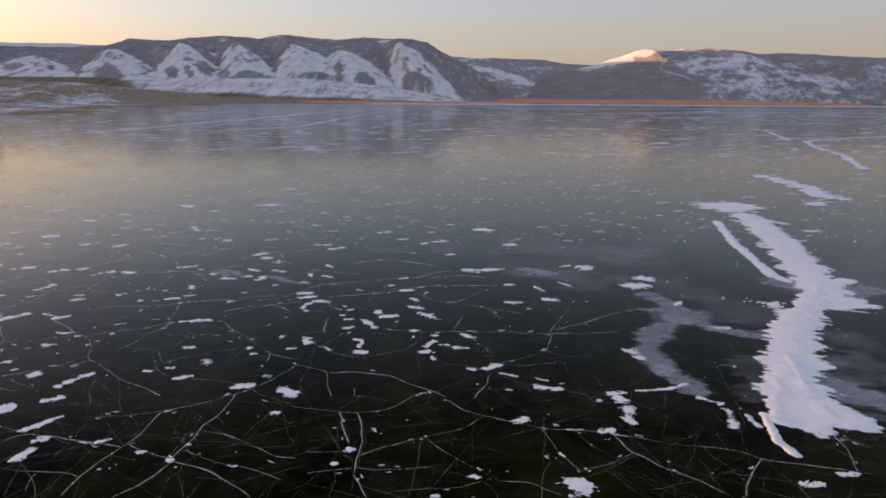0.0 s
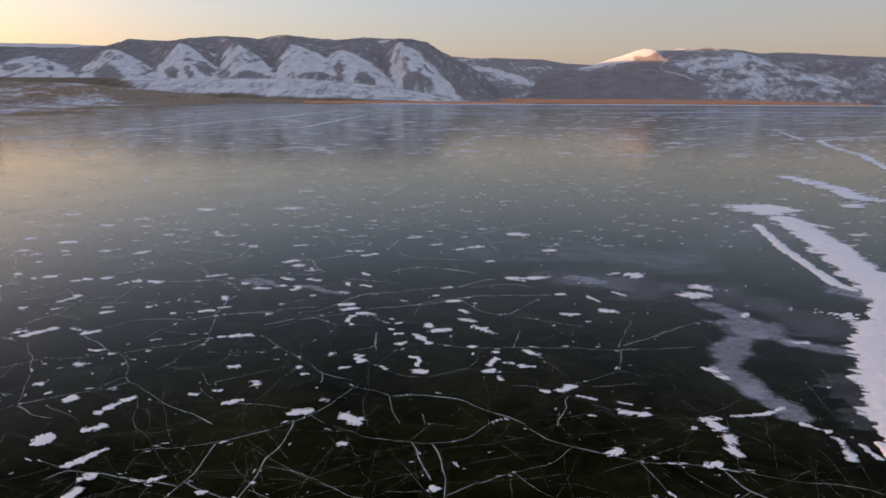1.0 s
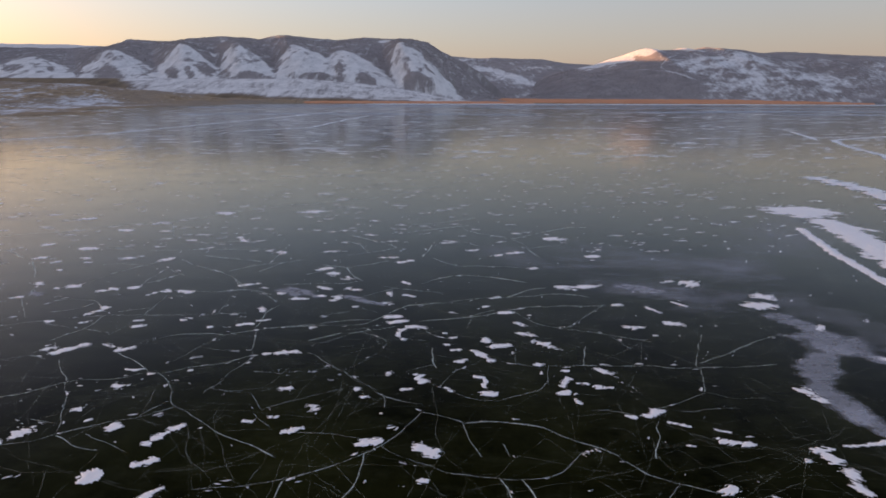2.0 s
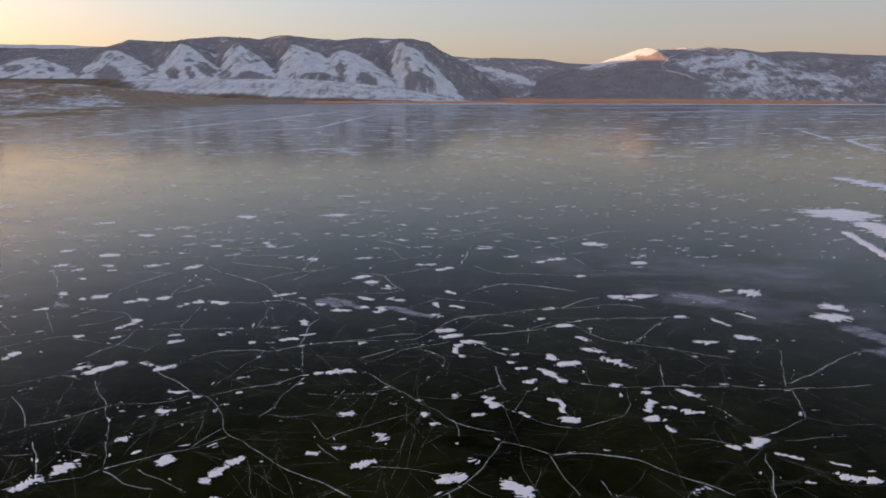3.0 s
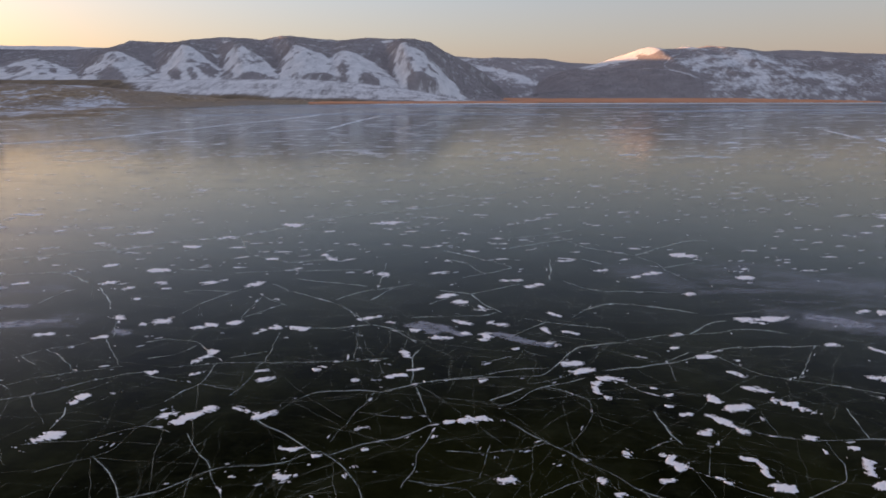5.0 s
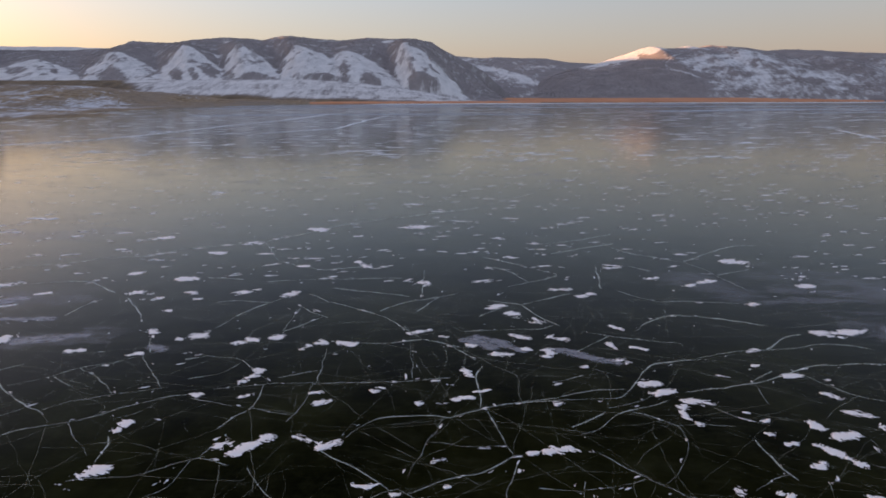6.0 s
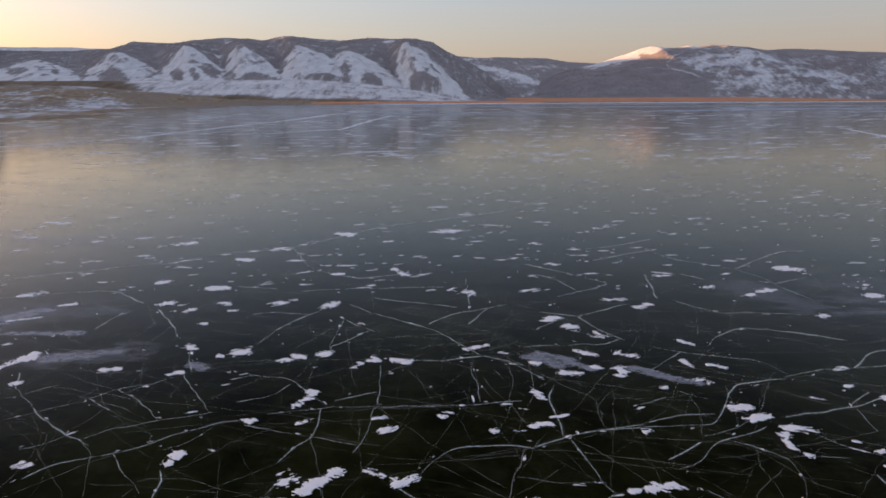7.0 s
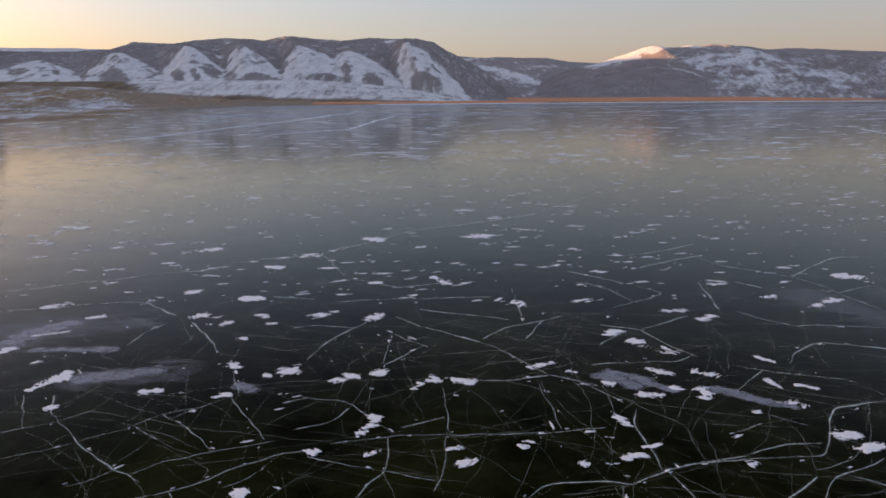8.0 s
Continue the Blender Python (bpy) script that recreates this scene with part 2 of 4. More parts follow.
    for at, deep, wide in ((-662, 1893, 17), (-179, 1945, 26), (-700, 1700, 14)):      # small snowfields close under the crest
        snow = np.maximum(snow, 1.1 - np.hypot((x * TOP / y - at) / wide, (y - deep) / 28) ** 2)
    snow = np.clip(snow, 0, 1) * (1 - smooth(70, 140, x * BROW / y) * (1 - low)) + 0.10
    dry = 0.85 * (1 - smooth(edge - 20, edge + 12, y + 12 * grain(x, y, 40, 2)))
    dry = np.maximum(dry, 0.8 * low * (1 - field) * (1 - smooth(-400, -200, x)))
    return np.where(x > 225, -9, z - 3 * (1 - smooth(1090, 1150, y))), snow, dry


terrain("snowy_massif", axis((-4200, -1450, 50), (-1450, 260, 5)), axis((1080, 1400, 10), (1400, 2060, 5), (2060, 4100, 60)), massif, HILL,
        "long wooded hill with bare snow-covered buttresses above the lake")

EAST = [(200, -20), (300, 40), (373, 80), (457, 111), (585, 136), (690, 170), (748, 191), (790, 185), (858, 188), (900, 186), (944, 187), (975, 196),
        (1071, 192), (1180, 178), (1307, 182), (1415, 172), (1668, 167), (2200, 150), (3200, 140)]


def east_hill(x, y):
    cx, ch = zip(*EAST)
    crest = np.interp(x, cx, ch) + 2.5 * grain(x, y, 60, 33) + 7 * np.exp(-((x - 885) / 22) ** 2)
    k = np.clip((y - 1850) / 650, 0, 1)
    ribs = grain(x + 0.35 * y, y * 0.3, 120, 41, 3)
    z = 4 + (crest - 4) * (1 - (1 - k) ** 1.6) + 16 * ribs * np.sin(np.pi * k)
    z = np.where(y > 2500, crest * (1 - 0.7 * smooth(2600, 3300, y)), z)
    streak = 0.8 * grain(x - 0.45 * y, 0.6 * y + 0.3 * x, 52, 51, 4) + 0.8 * grain(x - 0.3 * y, y * 0.7, 20, 53, 4)
    streak = streak + 0.6 * grain(x * 0.15, y, 24, 57, 3) * (1 - smooth(0.2, 0.4, k))
    rise_ = 1 - (1 - k) ** 1.6
    reach = smooth(700, 800, x + 90 * grain(x, y, 120, 58)) * (1 - 0.6 * smooth(1180, 1380, x + 260 * rise_)) + 0.6 * np.exp(-((x - 1440) / 55) ** 2 - ((rise_ - 0.62) / 0.16) ** 2)
    snow = np.clip(0.55 + 0.65 * streak, 0, 0.85) * reach * (0.6 + 0.4 * smooth(0.05, 0.3, k))
    snow = snow * (1 - 0.8 * smooth(0.54, 0.76, k + 0.25 * grain(x, 0 * y, 90, 59))) + 0.08
    # snow cover cut to the sunlit strip and spot, its pale colour adding to the sun
    brow = smooth(470, 540, x) * (1 - smooth(735, 790, x)) * smooth(0.72, 0.82, k + 0.14 * grain(x, y, 30, 60)) + np.exp(-((x - 895) / 32) ** 2) * smooth(0.7, 0.8, k)
    track = np.exp(-((x - 640 - 110 * np.sin(7 * k)) / 5) ** 2) + np.exp(-((x - 760 - 60 * np.sin(9 * k + 1)) / 4) ** 2)
    track = 0.42 * track * smooth(0.15, 0.25, k) * (1 - smooth(0.6, 0.75, k))
    return np.where(y < 1850, -9, z), np.clip(snow + 0.9 * brow + track, 0, 1), 0 * x


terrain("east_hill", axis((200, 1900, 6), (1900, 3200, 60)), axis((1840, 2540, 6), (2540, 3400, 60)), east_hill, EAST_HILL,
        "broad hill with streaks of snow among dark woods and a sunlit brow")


def far_ridge(x, y):
    crest = np.interp(x, [-400, 39, 176, 230, 477, 587, 752, 1200], [206, 204, 194, 199, 192, 174, 165, 120]) + 2 * grain(x, y, 60, 61)
    k = np.clip((y - 2150) / 1050, 0, 1)
    spur = grain(x - 0.3 * y, 0.35 * y, 170, 71, 3)
    z = 3 + (crest - 3) * k ** 0.9 + 22 * spur * np.sin(np.pi * k)
    snow = 0.28 + 0.5 * grain(x - 0.5 * y, 0.5 * y, 130, 73) - 0.35 * smooth(300, 500, x)
    snow = snow + 0.6 * np.exp(-(lambda d: d / np.where(d < 0, 85, 16))(x - 110 - 290 * (1 - k) + 25 * grain(x, y, 60, 77)) ** 2) * smooth(0.1, 0.3, k) * (1 - smooth(0.6, 0.8, k))
    return np.where(y > 3200, crest - 0.1 * (y - 3200), z), np.clip(snow, 0.05, 1), 0 * x


terrain("far_ridge", axis((-400, 1200, 10)), axis((2140, 3300, 12)), far_ridge, HILL, "hazy wooded ridge closing the valley between two hills", "hill")


def snow_peaks(x, y):
    crest = np.interp(x, [-3400, -2475, -2200, -1867, -1750], [310, 298, 293, 281, 250]) + 5 * grain(x, y, 150, 81)
    k = np.clip((y - 3350) / 350, 0, 1)
    return crest * k, 0.85 + 0 * x, 0 * x


terrain("snow_mountain", axis((-3000, -1750, 30)), axis((3330, 3740, 30)), snow_peaks, HILL, "distant pale snow-covered mountain behind the hill", "mountain")


# ---------- leafless scrub and larches on the slopes ----------
def scrub_trees(name, height, x0, x1, y0, y1, count, seed, label):
    rng = np.random.default_rng(seed)
    x, y = rng.uniform(x0, x1, count * 3), rng.uniform(y0, y1, count * 3)
    z, snow, grass = height(x, y)
    ok = np.nonzero((snow + 0.2 * grain(x, y, 40, seed) < 0.33) & (z > 6) & ((x < 500) | (y < 2260)))[0][:count]
    verts, faces = [], []
    for i in ok:
        h, w_ = rng.uniform(0.8, 1.7), rng.uniform(0.9, 1.6)
        o = len(verts)
        for k in range(5):
            q = 2 * math.pi * (k + rng.random() * 0.5) / 5
            verts.append((x[i] + w_ * math.cos(q), y[i] + w_ * math.sin(q), z[i] + 0.25 * h * rng.random()))
        verts += [(x[i] + rng.normal(0, 0.3), y[i], z[i] + h), (x[i], y[i], z[i] - 1)]
        faces += [(o + k, o + (k + 1) % 5, o + 5) for k in range(5)] + [(o + (k + 1) % 5, o + k, o + 6) for k in range(5)]
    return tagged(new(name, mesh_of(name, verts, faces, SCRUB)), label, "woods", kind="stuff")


def scrub_material():
    n = Nodes("leafless_scrub")
    # matches the woods ground, whose tone has the haze painted in
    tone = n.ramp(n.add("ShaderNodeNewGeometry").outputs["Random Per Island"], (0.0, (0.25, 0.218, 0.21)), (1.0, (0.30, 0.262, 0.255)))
    n.set(Base_Color=tone, Roughness=0.95, Specular_IOR_Level=0.1)
    return n.mat


SCRUB = scrub_material()
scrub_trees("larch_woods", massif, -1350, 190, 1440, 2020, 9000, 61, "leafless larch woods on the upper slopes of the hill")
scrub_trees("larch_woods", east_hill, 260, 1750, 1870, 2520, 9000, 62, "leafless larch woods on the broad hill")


# ---------- low headland with dry grass ----------
def headland(x, y):
    shore = np.interp(y, [290, 350, 394, 420, 510, 657, 798, 1014, 1130, 1300], [-214, -207, -203, -250, -268, -284, -274, -272, -215, -150])
    inland = shore - x + 7 * grain(x, y, 30, 91, 3)
    mound = 18 * np.exp(-((x + 440) / 90) ** 2 - ((y - 760) / 210) ** 2) + 9 * np.exp(-((x + 620) / 180) ** 2 - ((y - 560) / 200) ** 2) \
        + 5 * np.exp(-((x + 330) / 70) ** 2 - ((y - 950) / 180) ** 2)
    z = -1 + 2.2 * smooth(-2, 10, inland) + (mound + 3 + 2.6 * grain(x, y * 0.4, 34, 93)) * smooth(0, 110, inland)
    tussock = grain(x, y * 0.6, 15, 99, 3)
    z = z + 2.4 * tussock * smooth(3, 40, inland)
    z = np.where((y < 300) | (inland < -10), -9, z)
    streaks = grain(x + 0.2 * y, y * 0.22, 13, 95, 4) + 0.6 * grain(x, y * 0.35, 34, 96, 3)
    snow = 0.41 - 0.3 * tussock + 0.6 * streaks - 0.6 * smooth(16, 3, inland) - 0.75 * smooth(640, 760, y) * smooth(-420, -330, x)
    return z, np.clip(snow, 0, 1), np.clip(0.35 + 1.2 * grain(x, y * 0.3, 42, 97, 4) + 0.5 * np.exp(-((x + 255) / 45) ** 2 - ((y - 520) / 160) ** 2), 0, 1)


terrain("headland", axis((-1500, -700, 20), (-700, -130, 4)), axis((280, 700, 4), (700, 1300, 8)), headland, MEADOW,
        "low headland of dry yellow grass dusted with snow", "headland")


# ---------- reed marsh along the far shore ----------
def reed_bed(name, x0, x1, front, back, rise, seed, label):
    rng = np.random.default_rng(seed)
    xs = np.arange(x0, x1, 4.0)
    verts, faces = [], []
    for row in range(9):
        y = front + (back - front) * (row / 8.0) ** 1.5
        base = y + 25 * grain(xs, 0 * xs + y, 160, seed) + (0 if row else 10 * grain(xs, 0 * xs, 30, seed + 1))
        tops = 2.2 + 0.9 * grain(xs, 0 * xs + y, 18, seed + row, 3)
        s = len(verts)
        for i, x in enumerate(xs):
            up = rise * row / 8
            verts += [(x, base[i], up - 0.2), (x, base[i] + 1.5, up + tops[i] * 0.8), (x, base[i] + 6, up + tops[i])]
        for i in range(len(xs) - 1):
            p, q = s + 3 * i, s + 3 * i + 3
            faces += [(p, q, q + 1, p + 1), (p + 1, q + 1, q + 2, p + 2)]
    me = mesh_of(name, verts, faces, REED)
    return tagged(new(name, me), label, "reeds", kind="stuff")


reed_bed("reed_bed", 130, 830, 1260, 1900, 6.0, 5, "belt of dry golden reeds along the far shore")
reed_bed("reed_bed", -240, 150, 1110, 1180, 1.0, 8, "thin belt of brown reeds at the foot of the snowy slope")


# ---------- snow lying on the ice ----------
def drift_mesh(name, strokes, cell, material, rise=0.05, ragged=0.55, seed=0, slant=(0.8, 0.6), fine=2.2, wind=0.6, cover=False, crown=False):
    """A ragged sheet: the union of strokes ((x, y) points, half width), its rim torn along the wind."""
    pts = np.array([p for path, half in strokes for p in path])
    pad = max(h for path, h in strokes) * 1.9 + 3 * cell
    x0, y0 = pts.min(0) - pad
    x1, y1 = pts.max(0) + pad
    X, Y = np.meshgrid(np.arange(x0, x1, cell), np.arange(y0, y1, cell))
    field = np.full(X.shape, -9.0)
    for path, half in strokes:
        if len(path) == 1:
            path = [path[0], (path[0][0] + 0.01, path[0][1])]
        for (ax, ay), (bx, by) in zip(path[:-1], path[1:]):
            dx, dy = bx - ax, by - ay
            k = np.clip(((X - ax) * dx + (Y - ay) * dy) / (dx * dx + dy * dy), 0, 1)
            field = np.maximum(field, 1 - np.hypot(X - ax - k * dx, Y - ay - k * dy) / half)
    c, s = slant
    along, across = X * c + Y * s, (Y * c - X * s)
    typical = min(np.median([h for path, h in strokes]), 0.6)
    field = field + ragged * grain(along * wind, across, typical * 1.3, seed, 3) + 0.8 * ragged * grain(along * wind, across * 1.3, typical / fine, seed + 7, 3)
    keep = field > 0
    verts, faces, made, height = [], [], {}, []
    top = np.clip(field, 0, 1.2)
    crest = 0.04 * np.clip(grain(0.35 * X + 0.2 * Y, 0.9 * X - 0.25 * Y, 0.6, seed + 41, 3) - 0.05, 0, 1) * smooth(0.15, 0.6, field) if crown else None
    relief = 1 + 0.6 * grain(X, Y, typical * 2.2, seed + 19, 3)

    def corner(i, j):
        if (i, j) not in made:
            made[i, j] = len(verts)
            verts.append((X[i, j], Y[i, j], 0.005 + rise * (1 - (1 - min(top[i, j], 1.0)) ** 2.6) * relief[i, j] + (crest[i, j] * min(top[i, j], 1.0) if crown else 0)))
            height.append(top[i, j])
        return made[i, j]

    def rim(i, j, m, n):
        key = (min((i, j), (m, n)), max((i, j), (m, n)))
        if key not in made:
            f = field[i, j] / (field[i, j] - field[m, n])
            made[key] = len(verts)
            verts.append((X[i, j] + f * (X[m, n] - X[i, j]), Y[i, j] + f * (Y[m, n] - Y[i, j]), 0.004))
            height.append(0.0)
        return made[key]

    near = keep[:-1, :-1] | keep[:-1, 1:] | keep[1:, :-1] | keep[1:, 1:]
    for i, j in zip(*np.nonzero(near)):
        for tri in (((i, j), (i, j + 1), (i + 1, j + 1)), ((i, j), (i + 1, j + 1), (i + 1, j))):
            ring = []
            for a_, b_ in zip(tri, tri[1:] + tri[:1]):
                if keep[a_]:
                    ring.append(corner(*a_))
                if keep[a_] != keep[b_]:
                    ring.append(rim(*(a_ + b_ if keep[a_] else b_ + a_)))
            if len(ring) > 2:
                faces.append(ring)
    return mesh_of(name, verts, faces, material, attribute={"cover": np.clip(np.array(height) * 2.0, 0, 1)} if cover else None)


COUNT = [0]
CRUMBS = ([], [], [])


def keep_largest(me):
    """Leaves the largest connected sheet in the mesh and moves the islets round it to CRUMBS."""
    root = list(range(len(me.vertices)))

    def find(i):
        while root[i] != i:
            root[i] = root[root[i]]
            i = root[i]
        return i

    polys = [tuple(p.vertices) for p in me.polygons]
    for p in polys:
        for v in p[1:]:
            root[find(v)] = find(p[0])
    size = {}
    for p in polys:
        size[find(p[0])] = size.get(find(p[0]), 0) + 1
    main = max(size, key=size.get)
    where = [tuple(v.co) for v in me.vertices]
    depth = [d.value for d in me.attributes["cover"].data]
    sheets = {}
    for p in polys:
        lists = sheets.setdefault(find(p[0]) == main, ([], [], [], {}))
        for v in p:
            if v not in lists[3]:
                lists[3][v] = len(lists[0])
                lists[0].append(where[v])
                lists[2].append(depth[v])
        lists[1].append([lists[3][v] for v in p])
    if False in sheets:
        o = len(CRUMBS[0])
        CRUMBS[0].extend(sheets[False][0])
        CRUMBS[1].extend([[v + o for v in p] for p in sheets[False][1]])
        CRUMBS[2].extend(sheets[False][2])
    return mesh_of(me.name, sheets[True][0], sheets[True][1], me.materials[0], attribute={"cover": sheets[True][2]})


def snow_patch(path, half):
    COUNT[0] += 1
    span = sum(math.dist(p, q) for p, q in zip(path[:-1], path[1:])) + 2 * half
    cell = max(0.02, min(half, span) / 15)
    me = drift_mesh("snow_patch", [(path, half * 1.1)], cell, BLOWN, rise=min(0.010, 0.016 * half + 0.003), ragged=1.25, fine=3.6, slant=((0.8, 0.6), (0.95, -0.3), (0.75, -0.66))[COUNT[0] % 3], wind=0.45, cover=True, seed=COUNT[0] * 13)
    if len(me.polygons) < 3:
        return
    me = keep_largest(me)
    words = "large torn patch" if span > 2.2 else "small patch" if span < 0.9 else "ragged patch"
    tagged(new("snow_patch", me), words + " of white wind-blown snow on dark ice", "snow patch", "snow patches on the ice")


def frost_veil(path, half):
    COUNT[0] += 1
    me = drift_mesh("frost_patch", [(path, half * 1.2)], max(0.06, half / 8), FROST, rise=0.004, ragged=0.5, seed=COUNT[0] * 13, slant=(0.98, -0.15), wind=0.75, cover=True)
    tagged(new("frost_patch", me), "thin grey veil of frost on dark ice", "frost", "frost veils on the ice")


def snow_film(path, half):
    COUNT[0] += 1
    me = drift_mesh("snow_film", [(path, half)], max(0.1, half / 9), FILM, rise=0.003, ragged=1.2, seed=COUNT[0] * 13, slant=(0.98, -0.15), wind=0.3, cover=True)
    tagged(new("snow_film", me), "faint bluish film of blown snow on dark ice", "frost", "snow films on the ice")


BIG = [
    ([(27.0, 60.1), (27.6, 60.1)], 2.27),
    ([(26.9, 55.5), (25.2, 48.0), (23.1, 40.7), (21.47, 35.27), (20.77, 33.10)], 1.11),
    ([(23.0, 52.3), (20.9, 44.3), (19.85, 38.71), (19.27, 35.45), (19.57, 34.56)], 0.32),
    ([(20.02, 31.19), (20.48, 30.80)], 1.11),
    ([(21.22, 33.25), (23.06, 34.76)], 0.38),
    ([(20.54, 33.41), (18.40, 30.20)], 0.52),
    ([(17.02, 28.57), (15.58, 26.30), (14.46, 24.36), (12.89, 21.64), (12.26, 20.33)], 0.91),
    ([(12.40, 19.26), (12.48, 18.96)], 1.11),
    ([(13.03, 18.38), (13.25, 18.30)], 0.60),
    ([(11.91, 20.33), (11.06, 18.58)], 0.48),
    ([(19.10, 30.96), (17.36, 28.60)], 0.64),
    ([(10.55, 18.85), (10.14, 17.28), (10.26, 16.43)], 0.14),
]
big_drift = tagged(new("snow_drift"), "long bright wind-packed snow drift lying on dark ice", "snow drift", "snow drifts")
for sheet, first, last, thick, seed in (("upper_streak", 0, 2, 0.02, 4), ("side_streak", 2, 3, 0.012, 5), ("neck", 3, 6, 0.02, 7), ("broad_sheet", 6, 11, 0.03, 8), ("tail", 11, 12, 0.03, 11)):
    part(sheet, drift_mesh(sheet, [(p, 1.38 * h) for p, h in BIG[first:last]], 0.055, BLOWN, rise=thick, ragged=0.42, seed=seed, fine=2.6, slant=(0.92, -0.38), wind=0.62, cover=True, crown=True), big_drift)
SECOND = [
    ([(42.7, 85.3), (42.9, 77.8), (41.5, 70.5), (40.7, 66.0)], 1.62),
    ([(36.9, 61.9), (38.8, 63.3)], 0.99),
]
tagged(new("snow_drift", drift_mesh("snow_drift", SECOND, 0.2, BLOWN, rise=0.08, ragged=1.1, seed=6, fine=2.0, slant=(1, 0), wind=0.45, cover=True)),
       "narrow streak of blown snow beyond the long drift", "snow drift", "snow drifts")
THIRD = [
    ([(102.4, 202.2), (87.0, 160.7)], 0.62),
    ([(90.8, 161.1), (81.8, 141.4), (74.7, 119.7), (63.0, 94.9)], 0.77),
    ([(90.8, 161.1), (109.8, 174.6), (125.0, 181.4)], 1.03),
]
tagged(new("snow_drift", drift_mesh("snow_drift", THIRD, 0.4, BLOWN, rise=0.1, ragged=0.9, seed=9, fine=2.0, slant=(1, 0), wind=0.6, cover=True)),
       "branching white pressure ridge with drifted snow", "snow drift", "snow drifts")
for far_path, far_half in [
    ([(-107.3, 149.0), (-97.6, 165.2), (-94.0, 191.2), (-91.9, 240.6), (-85.5, 293.9)], 3.09),
    ([(-85.5, 293.9), (-84.0, 390.2), (-77.5, 433.6)], 4.77),
    ([(-65.3, 192.2), (-48.7, 216.7), (-48.2, 296.1), (-45.6, 357.9)], 2.58),
    ([(89.5, 448.1), (112.5, 434.2), (142.9, 469.9)], 17.34),
]:
    bent = []
    for (ax, ay), (bx, by) in zip(far_path[:-1], far_path[1:]):
        for k in np.arange(0, 1, 6 / max(6, math.dist((ax, ay), (bx, by)))):
            px_, py_ = ax + k * (bx - ax), ay + k * (by - ay)
            bent.append((px_ + 1.5 * float(grain(px_, py_, 14, 3)), py_ + 4.5 * float(grain(px_, py_, 16, 5, 4))))
    tagged(new("pressure_ridge", drift_mesh("pressure_ridge", [(bent, max(0.32, min(far_half * 0.2, 0.8)))], 0.2, BLOWN, rise=0.1, ragged=1.6, seed=int(abs(far_path[0][0]) * 10), cover=True)),
           "long thin white pressure ridge across the far ice", "pressure ridge", "pressure ridges")

snow_patch([(-23.75, 26.24), (-23.54, 26.38)], 0.19)
snow_patch([(-24.09, 28.56), (-24.07, 28.86), (-24.05, 28.99)], 0.18)
snow_patch([(-20.85, 27.65), (-20.64, 27.89)], 0.19)
snow_patch([(-20.25, 27.26), (-19.83, 27.65), (-19.46, 28.13)], 0.15)
snow_patch([(-18.70, 28.13), (-18.23, 27.85)], 0.11)
snow_patch([(-17.84, 27.53), (-17.31, 27.81)], 0.15)
snow_patch([(-21.41, 31.93), (-21.13, 32.34), (-21.02, 32.76)], 0.20)
snow_patch([(-21.00, 30.68), (-20.85, 30.84)], 0.15)
snow_patch([(-18.40, 30.18), (-18.06, 30.43)], 0.15)
snow_patch([(-16.65, 25.73), (-16.21, 25.67)], 0.08)
snow_patch([(-15.70, 25.32), (-15.46, 25.35)], 0.10)
snow_patch([(-16.40, 24.36), (-16.15, 24.30)], 0.20)
snow_patch([(-11.91, 27.18), (-11.73, 27.26)], 0.09)
snow_patch([(-11.37, 27.26), (-10.73, 27.49)], 0.15)
snow_patch([(-14.57, 26.85), (-14.32, 26.92)], 0.09)
snow_patch([(-14.27, 25.64), (-14.22, 25.64)], 0.08)
snow_patch([(-10.43, 24.14), (-10.20, 24.16)], 0.14)
snow_patch([(-9.24, 22.85), (-9.11, 22.69)], 0.21)
snow_patch([(-13.60, 32.94), (-13.38, 32.34)], 0.16)
snow_patch([(-10.72, 30.08), (-10.51, 30.18)], 0.08)
snow_patch([(-7.29, 30.89), (-6.73, 31.05)], 0.17)
snow_patch([(-6.71, 29.93), (-6.12, 30.33), (-5.64, 30.13)], 0.19)
snow_patch([(-6.75, 29.69), (-6.83, 29.23), (-6.52, 28.78)], 0.08)
snow_patch([(-7.90, 24.14), (-7.84, 24.14)], 0.12)
snow_patch([(-7.60, 23.55), (-7.44, 23.60)], 0.08)
snow_patch([(-6.88, 25.41), (-6.82, 25.41)], 0.12)
snow_patch([(-5.83, 25.41), (-5.79, 24.95), (-5.67, 24.80)], 0.16)
snow_patch([(-6.26, 24.08), (-6.01, 24.14)], 0.11)
snow_patch([(-2.85, 28.14), (-2.28, 28.14)], 0.17)
snow_patch([(-3.62, 27.53), (-3.30, 27.15), (-3.06, 26.60)], 0.14)
snow_patch([(-4.23, 26.53), (-4.00, 26.67)], 0.11)
snow_patch([(-1.52, 29.55), (-1.05, 29.23)], 0.18)
snow_patch([(-0.95, 28.56), (-0.57, 28.14), (-0.38, 27.93)], 0.21)
snow_patch([(-4.51, 27.65), (-4.21, 27.73)], 0.09)
snow_patch([(-1.54, 30.84), (-1.28, 30.43)], 0.11)
snow_patch([(-4.45, 29.00), (-4.37, 29.00)], 0.10)
snow_patch([(-3.76, 25.20), (-3.38, 25.10)], 0.08)
snow_patch([(-3.36, 24.95), (-3.44, 24.36)], 0.08)
snow_patch([(-3.49, 23.87), (-3.15, 23.76)], 0.15)
snow_patch([(-4.79, 24.31), (-4.58, 24.03)], 0.06)
snow_patch([(-0.36, 25.10), (-0.61, 24.51)], 0.13)
snow_patch([(-0.85, 23.95), (-0.57, 23.76)], 0.18)
